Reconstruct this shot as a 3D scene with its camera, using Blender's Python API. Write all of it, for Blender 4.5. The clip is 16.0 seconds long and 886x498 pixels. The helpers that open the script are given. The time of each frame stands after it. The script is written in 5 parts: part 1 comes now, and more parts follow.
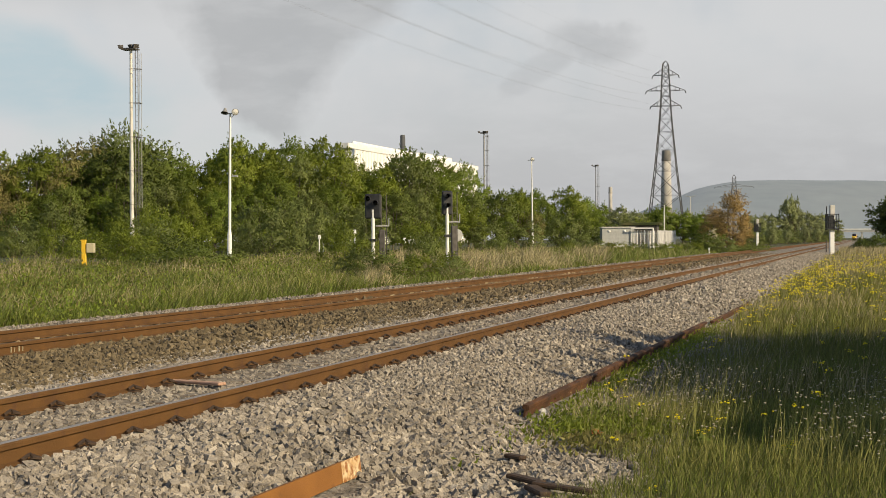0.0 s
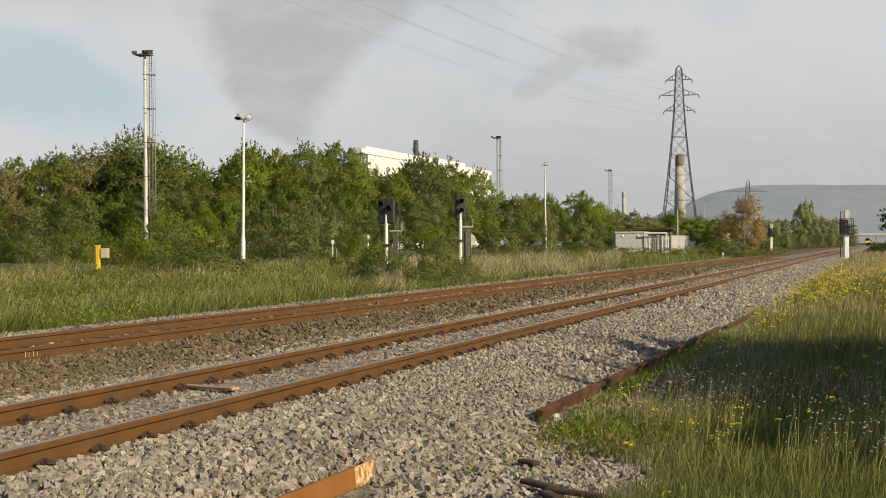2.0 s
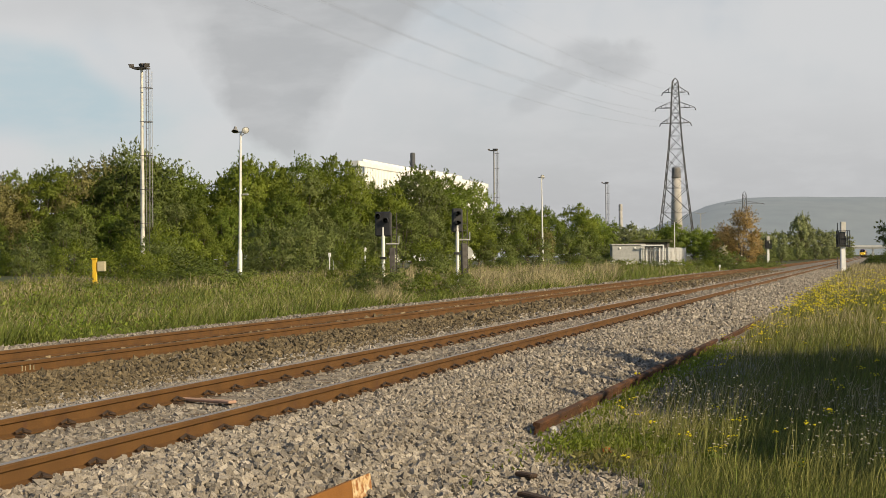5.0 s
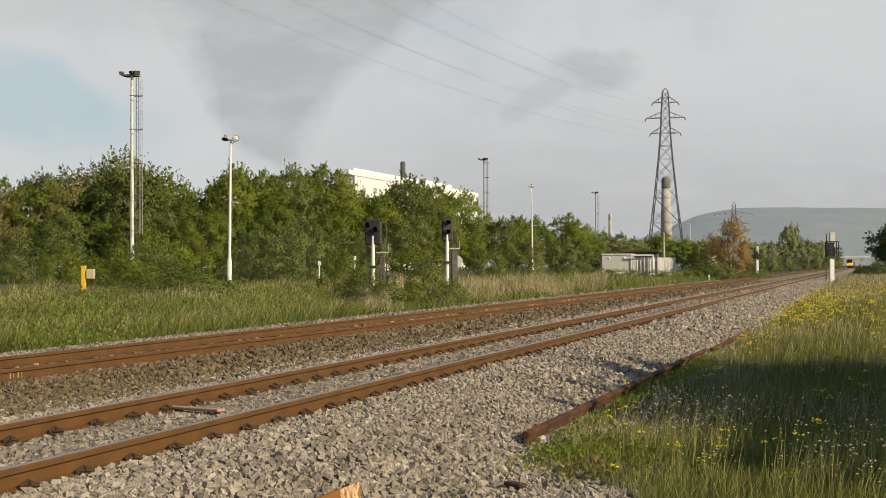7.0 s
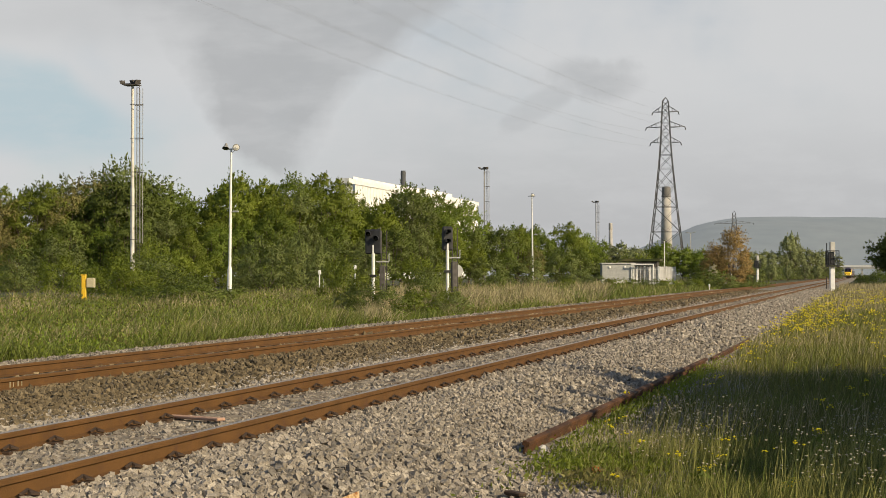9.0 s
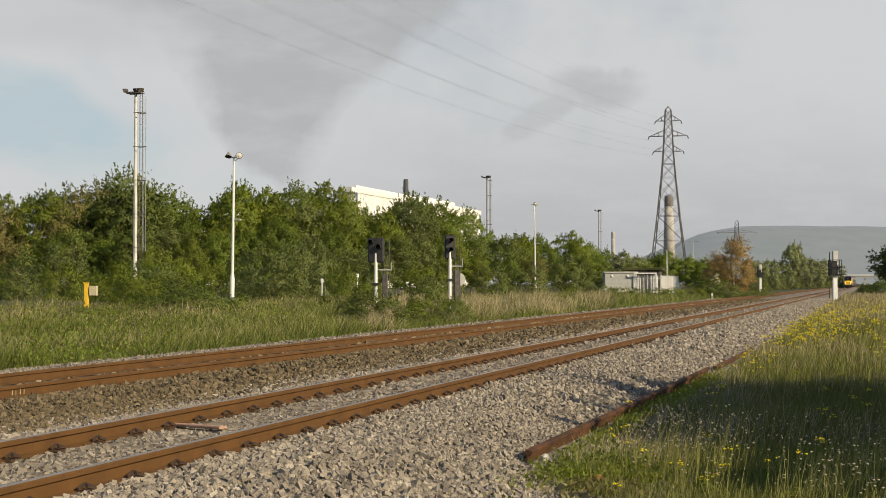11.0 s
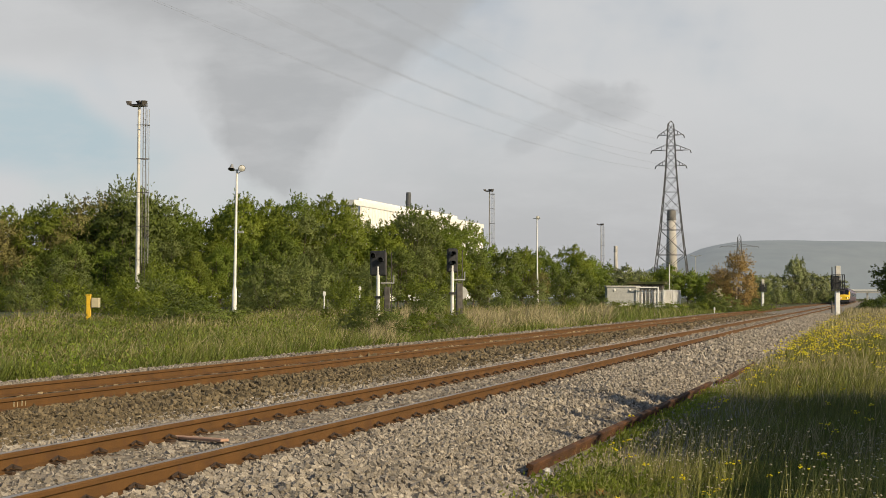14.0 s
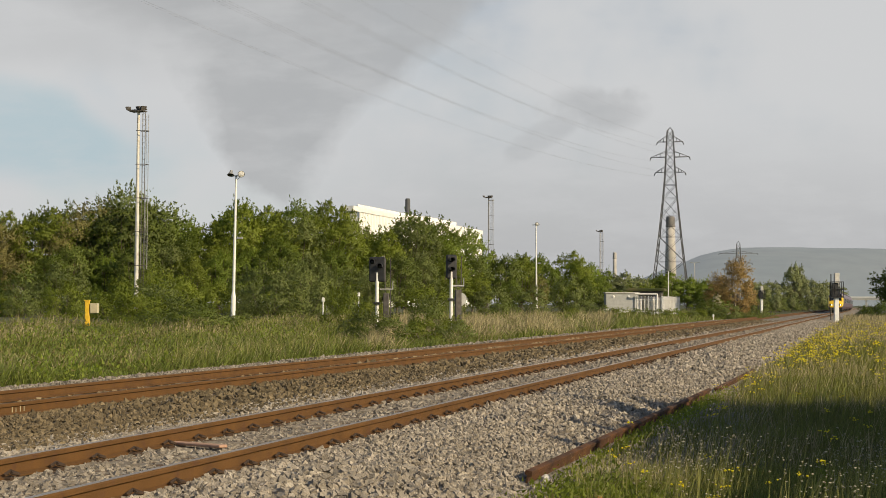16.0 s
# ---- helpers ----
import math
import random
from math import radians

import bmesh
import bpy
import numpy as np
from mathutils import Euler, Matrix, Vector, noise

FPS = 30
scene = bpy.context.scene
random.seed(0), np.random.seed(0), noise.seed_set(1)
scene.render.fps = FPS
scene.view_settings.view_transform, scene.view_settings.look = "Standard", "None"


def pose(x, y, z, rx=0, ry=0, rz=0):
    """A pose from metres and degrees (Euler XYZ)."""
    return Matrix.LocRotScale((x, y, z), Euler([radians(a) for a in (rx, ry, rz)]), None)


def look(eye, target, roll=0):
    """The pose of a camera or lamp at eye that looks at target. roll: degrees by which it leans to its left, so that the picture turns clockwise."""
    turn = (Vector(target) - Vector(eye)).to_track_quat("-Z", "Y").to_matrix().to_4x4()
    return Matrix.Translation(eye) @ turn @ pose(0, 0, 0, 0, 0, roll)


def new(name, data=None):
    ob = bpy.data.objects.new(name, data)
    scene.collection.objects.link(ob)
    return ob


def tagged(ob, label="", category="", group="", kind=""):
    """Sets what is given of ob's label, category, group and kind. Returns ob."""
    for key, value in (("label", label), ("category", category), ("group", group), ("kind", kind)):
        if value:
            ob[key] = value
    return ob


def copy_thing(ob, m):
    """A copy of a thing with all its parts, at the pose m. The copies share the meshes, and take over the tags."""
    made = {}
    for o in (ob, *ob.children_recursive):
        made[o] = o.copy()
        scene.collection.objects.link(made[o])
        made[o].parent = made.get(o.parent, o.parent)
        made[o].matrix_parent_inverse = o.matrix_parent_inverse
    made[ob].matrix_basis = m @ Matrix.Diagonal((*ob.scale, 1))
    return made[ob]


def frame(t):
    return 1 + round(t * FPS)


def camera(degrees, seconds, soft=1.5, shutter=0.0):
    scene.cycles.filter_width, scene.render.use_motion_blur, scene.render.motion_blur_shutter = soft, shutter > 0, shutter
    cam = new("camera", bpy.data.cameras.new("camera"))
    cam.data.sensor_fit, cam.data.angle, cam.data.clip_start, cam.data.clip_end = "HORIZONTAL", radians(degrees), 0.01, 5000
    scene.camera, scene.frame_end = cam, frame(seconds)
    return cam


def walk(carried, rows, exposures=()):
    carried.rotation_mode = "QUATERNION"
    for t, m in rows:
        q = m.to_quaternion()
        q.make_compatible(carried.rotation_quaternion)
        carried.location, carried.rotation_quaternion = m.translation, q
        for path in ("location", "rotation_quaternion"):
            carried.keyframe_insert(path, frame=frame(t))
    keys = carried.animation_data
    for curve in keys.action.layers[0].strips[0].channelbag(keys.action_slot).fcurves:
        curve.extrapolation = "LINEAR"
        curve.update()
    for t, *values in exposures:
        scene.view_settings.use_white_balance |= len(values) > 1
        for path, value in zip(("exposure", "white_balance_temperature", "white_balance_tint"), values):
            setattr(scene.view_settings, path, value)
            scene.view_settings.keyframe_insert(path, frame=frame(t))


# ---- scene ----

# ---------- camera ----------
cam = camera(36.2, 16.0, soft=0.65)
walk(cam, [
    (0.0, pose(0, 0, 1.45, 89.616, 0.300, 17.268)),
    (0.5, pose(0, 0, 1.45, 89.614, 0.446, 17.415)),
    (1.0, pose(0, 0, 1.45, 89.695, 0.329, 17.576)),
    (1.5, pose(0, 0, 1.45, 89.747, 0.395, 17.704)),
    (2.0, pose(0, 0, 1.45, 89.831, 0.344, 17.827)),
    (2.5, pose(0, 0, 1.45, 89.932, 0.380, 17.912)),
    (3.0, pose(0, 0, 1.45, 90.013, 0.330, 17.991)),
    (3.5, pose(0, 0, 1.45, 90.102, 0.305, 18.053)),
    (4.0, pose(0, 0, 1.45, 90.192, 0.403, 17.995)),
    (6.5, pose(0, 0, 1.45, 90.635, 0.223, 17.303)),
    (7.0, pose(0, 0, 1.45, 90.740, 0.200, 17.264)),
    (7.5, pose(0, 0, 1.45, 90.849, 0.201, 17.264)),
    (8.0, pose(0, 0, 1.45, 90.950, 0.148, 17.298)),
    (8.5, pose(0, 0, 1.45, 91.053, 0.132, 17.297)),
    (9.0, pose(0, 0, 1.45, 91.123, 0.159, 17.276)),
    (11.5, pose(0, 0, 1.45, 91.580, 0.050, 17.394)),
    (12.0, pose(0, 0, 1.45, 91.668, 0.044, 17.399)),
    (12.5, pose(0, 0, 1.45, 91.762, 0.043, 17.408)),
    (13.0, pose(0, 0, 1.45, 91.840, -0.048, 17.433)),
    (13.5, pose(0, 0, 1.45, 91.963, -0.130, 17.477)),
    (14.0, pose(0, 0, 1.45, 92.048, -0.153, 17.476)),
    (14.5, pose(0, 0, 1.45, 92.130, -0.200, 17.423)),
    (15.0, pose(0, 0, 1.45, 92.197, -0.195, 17.375)),
    (15.5, pose(0, 0, 1.45, 92.245, -0.198, 17.399)),
    (16.0, pose(0, 0, 1.45, 92.311, -0.275, 17.431)),
], exposures=((0.0, -0.03), (8.0, -0.06), (16.0, -0.11)))

# ---------- sky, sun ----------
SUN_EL, SUN_AZ = 27.0, 110.0        # degrees; azimuth clockwise from +y


def sky_world():
    w = bpy.data.worlds.new("sky")
    scene.world = w
    w.use_nodes = True
    nt = w.node_tree
    nt.nodes.clear()
    N, L = nt.nodes.new, nt.links.new
    out, bg = N("ShaderNodeOutputWorld"), N("ShaderNodeBackground")
    L(bg.outputs[0], out.inputs[0])
    bg.inputs[1].default_value = 0.1
    tc = N("ShaderNodeTexCoord")
    rot = N("ShaderNodeVectorRotate")
    rot.rotation_type = "Z_AXIS"
    rot.inputs["Angle"].default_value = radians(-17.27)
    L(tc.outputs["Generated"], rot.inputs["Vector"])
    sep = N("ShaderNodeSeparateXYZ")
    L(rot.outputs[0], sep.inputs[0])

    def m(op, a, b=None, c=None, clamp=False):
        n = N("ShaderNodeMath")
        n.operation, n.use_clamp = op, clamp
        for i, v in enumerate((a, b, c)):
            if v is None:
                continue
            if isinstance(v, (int, float)):
                n.inputs[i].default_value = v
            else:
                L(v, n.inputs[i])
        return n.outputs[0]

    def noise_of(scale, detail, vec, rough=0.55):
        n = N("ShaderNodeTexNoise")
        n.inputs["Scale"].default_value, n.inputs["Detail"].default_value = scale, detail
        n.inputs["Roughness"].default_value = rough
        L(vec, n.inputs["Vector"])
        return n.outputs["Fac"]

    def smooth(x, a, b):
        n = N("ShaderNodeMapRange")
        n.interpolation_type = "SMOOTHSTEP"
        n.inputs[1].default_value, n.inputs[2].default_value = a, b
        L(x, n.inputs[0])
        return n.outputs[0]

    def mix(f, a, b):
        n = N("ShaderNodeMix")
        n.data_type = "RGBA"
        L(f, n.inputs[0])
        for i, v in ((6, a), (7, b)):
            if isinstance(v, tuple):
                n.inputs[i].default_value = (*v, 1)
            else:
                L(v, n.inputs[i])
        return n.outputs[2]

    front = m("MAXIMUM", sep.outputs[1], 0.05)
    u = m("DIVIDE", sep.outputs[0], front)          # tangent to the side of the view's axis
    v = m("DIVIDE", sep.outputs[2], front)          # tangent of height
    comb = N("ShaderNodeCombineXYZ")
    L(u, comb.inputs[0])
    L(v, comb.inputs[1])
    n1 = noise_of(9, 5, comb.outputs[0])
    n2 = noise_of(28, 4, comb.outputs[0])
    n3 = noise_of(4, 4, comb.outputs[0])
    wob = m("ADD", m("MULTIPLY", m("SUBTRACT", n1, 0.5), 0.10), m("MULTIPLY", m("SUBTRACT", n2, 0.5), 0.03))
    uw, vw = m("ADD", u, wob), m("ADD", v, m("MULTIPLY", m("SUBTRACT", n3, 0.5), 0.09))
    sky = N("ShaderNodeTexSky")
    sky.sky_type, sky.sun_disc = "NISHITA", False
    sky.sun_elevation, sky.sun_rotation = radians(SUN_EL), radians(SUN_AZ)
    # thin white cloud over most of the sky
    cover = noise_of(2.2, 6, rot.outputs[0])
    col = mix(smooth(cover, 0.2, 0.45), sky.outputs[0], (6.6, 6.68, 6.75))
    def steps(x, pts):
        """A broken line through the points, built of clamped ramps."""
        total = pts[0][1]
        for (x0, y0), (x1, y1) in zip(pts, pts[1:]):
            n = N("ShaderNodeMapRange")
            n.inputs[1].default_value, n.inputs[2].default_value = x0, x1
            n.inputs[3].default_value, n.inputs[4].default_value = 0.0, y1 - y0
            L(x, n.inputs[0])
            total = m("ADD", n.outputs[0], total)
        return total

    # blue gap on one side, below a slanting bank, fading into haze lower down
    roof = steps(u, ((-0.33, 0.176), (-0.28, 0.166), (-0.22, 0.128), (-0.16, 0.115)))
    gap = m("MULTIPLY", smooth(m("SUBTRACT", vw, roof), 0.006, -0.022), m("MULTIPLY", smooth(uw, -0.185, -0.265), smooth(vw, 0.078, 0.115)))
    col = mix(m("MULTIPLY", gap, 0.85), col, (4.75, 5.95, 6.45))
    # faint blue thin spots between the plume and the small cloud
    thin = m("MULTIPLY", m("MULTIPLY", smooth(u, -0.09, -0.03), smooth(u, 0.12, 0.05)), m("MULTIPLY", smooth(v, 0.09, 0.13), smooth(n1, 0.42, 0.62)))
    col = mix(m("MULTIPLY", thin, 0.35), col, (5.2, 5.7, 6.0))
    # haze bank that greys the low sky
    low = smooth(v, 0.16, 0.02)
    col = mix(m("MULTIPLY", low, smooth(u, -0.2, 0.05)), col, (5.1, 5.13, 5.2))
    # smoke plume: a funnel that leans over and spreads with height
    vv = m("ADD", v, m("MULTIPLY", m("SUBTRACT", n1, 0.5), 0.022))
    west = steps(vv, ((0.070, -0.124), (0.082, -0.138), (0.095, -0.160), (0.117, -0.178), (0.138, -0.190), (0.180, -0.210), (0.200, -0.239), (0.225, -0.314)))
    east = steps(vv, ((0.070, -0.096), (0.095, -0.088), (0.117, -0.080), (0.138, -0.061), (0.160, -0.036), (0.180, -0.012), (0.230, 0.042)))
    us = m("ADD", u, m("ADD", m("MULTIPLY", m("SUBTRACT", n2, 0.5), 0.045), m("MULTIPLY", m("SUBTRACT", n1, 0.5), 0.04)))
    soft_w = steps(v, ((0.09, 0.014), (0.17, 0.03), (0.21, 0.07)))
    inw, ine = m("DIVIDE", m("SUBTRACT", us, west), soft_w, clamp=True), m("DIVIDE", m("SUBTRACT", east, us), 0.024, clamp=True)
    plume = m("MULTIPLY", m("MULTIPLY", inw, ine), smooth(v, 0.055, 0.085))
    col = mix(m("MULTIPLY", plume, 0.80), col, mix(smooth(n1, 0.3, 0.7), (4.25, 4.36, 4.46), (4.75, 4.82, 4.88)))
    # thin grey drift beside the top of the plume
    drift = m("MULTIPLY", m("MULTIPLY", smooth(vw, 0.165, 0.20), smooth(u, 0.06, -0.02)), smooth(n3, 0.35, 0.65))
    col = mix(m("MULTIPLY", drift, 0.35), col, (4.7, 4.75, 4.8))
    # small detached smoke cloud with a trailing tail
    eu = m("DIVIDE", m("SUBTRACT", us, 0.108), 0.034)
    ev = m("DIVIDE", m("SUBTRACT", m("ADD", v, m("MULTIPLY", m("SUBTRACT", n2, 0.5), 0.03)), 0.146), 0.017)
    puff = smooth(m("ADD", m("MULTIPLY", eu, eu), m("MULTIPLY", ev, ev)), 1.7, 0.1)
    tu = m("DIVIDE", m("SUBTRACT", us, 0.075), 0.026)
    tv = m("DIVIDE", m("SUBTRACT", m("ADD", v, m("MULTIPLY", m("SUBTRACT", u, 0.075), -0.6)), 0.128), 0.011)
    tail = m("MULTIPLY", smooth(m("ADD", m("MULTIPLY", tu, tu), m("MULTIPLY", tv, tv)), 1.8, 0.2), 0.6)
    col = mix(m("MULTIPLY", m("MAXIMUM", puff, tail), 0.62), col, (4.2, 4.3, 4.4))
    # faint streaks in the cloud
    st = N("ShaderNodeMapping")
    st.inputs["Scale"].default_value = (1.0, 3.2, 1.0)
    st.inputs["Rotation"].default_value = (0, 0, radians(-14))
    L(comb.outputs[0], st.inputs[0])
    streak = smooth(noise_of(11, 6, st.outputs[0], 0.62), 0.40, 0.68)
    col = mix(m("MULTIPLY", streak, 0.30), col, (6.7, 6.75, 6.8))
    # behind the camera the plain sky goes on
    clear = mix(m("MULTIPLY", smooth(cover, 0.45, 0.7), 0.4), sky.outputs[0], (3.6, 3.7, 3.8))
    col = mix(m("MULTIPLY", smooth(sep.outputs[1], 0.15, 0.45), smooth(v, 0.62, 0.30)), clear, col)
    L(col, bg.inputs[0])


sky_world()
sun = new("sun", bpy.data.lights.new("sun", "SUN"))
sun.data.energy, sun.data.angle, sun.data.color = 5.0, radians(0.6), (1.0, 0.81, 0.53)
_el, _az = radians(SUN_EL), radians(SUN_AZ)
SUN_DIR = Vector((math.sin(_az) * math.cos(_el), math.cos(_az) * math.cos(_el), math.sin(_el)))
sun.matrix_world = look(SUN_DIR * 60, (0, 0, 0))

# ---------- materials ----------


def mat(name, a, b, scale=8.0, rough=0.8, metal=0.0, bump=0.3, fine=60.0, rnd=0.0, island=0.0, spot=None, translucent=0.0, stretch=(1, 1, 1), bump_dist=0.02):
    """Two colours mixed by coarse and fine noise; rnd, island: change of value between objects and between pieces; spot: colour, amount and scale of stains."""
    ma = bpy.data.materials.new(name)
    ma.use_nodes = True
    nt = ma.node_tree
    N, L = nt.nodes.new, nt.links.new
    bsdf = nt.nodes["Principled BSDF"]
    bsdf.inputs["Roughness"].default_value, bsdf.inputs["Metallic"].default_value = rough, metal
    tc, mp = N("ShaderNodeTexCoord"), N("ShaderNodeMapping")
    mp.inputs["Scale"].default_value = stretch
    L(tc.outputs["Object"], mp.inputs[0])

    def noise_of(s, d=5.0):
        n = N("ShaderNodeTexNoise")
        n.inputs["Scale"].default_value, n.inputs["Detail"].default_value = s, d
        L(mp.outputs[0], n.inputs["Vector"])
        return n.outputs["Fac"]

    def mix(f, x, y, blend="MIX"):
        n = N("ShaderNodeMix")
        n.data_type, n.blend_type = "RGBA", blend
        for i, v in ((0, f), (6, x), (7, y)):
            if isinstance(v, tuple):
                n.inputs[i].default_value = (*v, 1)
            elif isinstance(v, (int, float)):
                n.inputs[i].default_value = v
            else:
                L(v, n.inputs[i])
        return n.outputs[2]

    def ramp(x, lo, hi):
        n = N("ShaderNodeMapRange")
        n.inputs[1].default_value, n.inputs[2].default_value = lo, hi
        L(x, n.inputs[0])
        return n.outputs[0]

    c, f = noise_of(scale), noise_of(fine, 3)
    fac = ramp(c, 0.3, 0.7)
    if island:
        av = N("ShaderNodeMath")
        av.operation = "MULTIPLY_ADD"
        av.inputs[1].default_value = 7.31
        fr = N("ShaderNodeMath")
        fr.operation = "FRACT"
        L(N("ShaderNodeNewGeometry").outputs["Random Per Island"], av.inputs[0])
        L(av.outputs[0], fr.inputs[0])
        fac = mix(0.6, fac, fr.outputs[0])
    col = mix(fac, a, b)
    g = N("ShaderNodeMath")
    g.operation = "MULTIPLY_ADD"
    g.inputs[1].default_value, g.inputs[2].default_value = 0.5, 0.75
    L(f, g.inputs[0])
    col = mix(1.0, col, g.outputs[0], "MULTIPLY")
    for amount, src in ((rnd, "obj"), (island, "isl")):
        if amount:
            r = N("ShaderNodeObjectInfo").outputs["Random"] if src == "obj" else N("ShaderNodeNewGeometry").outputs["Random Per Island"]
            k = N("ShaderNodeMath")
            k.operation = "MULTIPLY_ADD"
            k.inputs[1].default_value, k.inputs[2].default_value = 2 * amount, 1 - amount
            L(r, k.inputs[0])
            col = mix(1.0, col, k.outputs[0], "MULTIPLY")
    if spot:
        sc, amt, ss = spot
        col = mix(ramp(noise_of(ss, 6), 1 - amt - 0.12, 1 - amt + 0.02), col, sc)
    L(col, bsdf.inputs["Base Color"])
    if bump:
        bp = N("ShaderNodeBump")
        bp.inputs["Strength"].default_value, bp.inputs["Distance"].default_value = bump, bump_dist
        L(f, bp.inputs["Height"])
        L(bp.outputs[0], bsdf.inputs["Normal"])
    if translucent:
        tr, ms = N("ShaderNodeBsdfTranslucent"), N("ShaderNodeMixShader")
        L(col, tr.inputs[0])
        ms.inputs[0].default_value = translucent
        L(bsdf.outputs[0], ms.inputs[1])
        L(tr.outputs[0], ms.inputs[2])
        L(ms.outputs[0], nt.nodes["Material Output"].inputs[0])
    return ma


def glow(name, col, strength):
    ma = bpy.data.materials.new(name)
    ma.use_nodes = True
    b = ma.node_tree.nodes["Principled BSDF"]
    b.inputs["Base Color"].default_value = (*col, 1)
    b.inputs["Emission Color"].default_value, b.inputs["Emission Strength"].default_value = (*col, 1), strength
    return ma


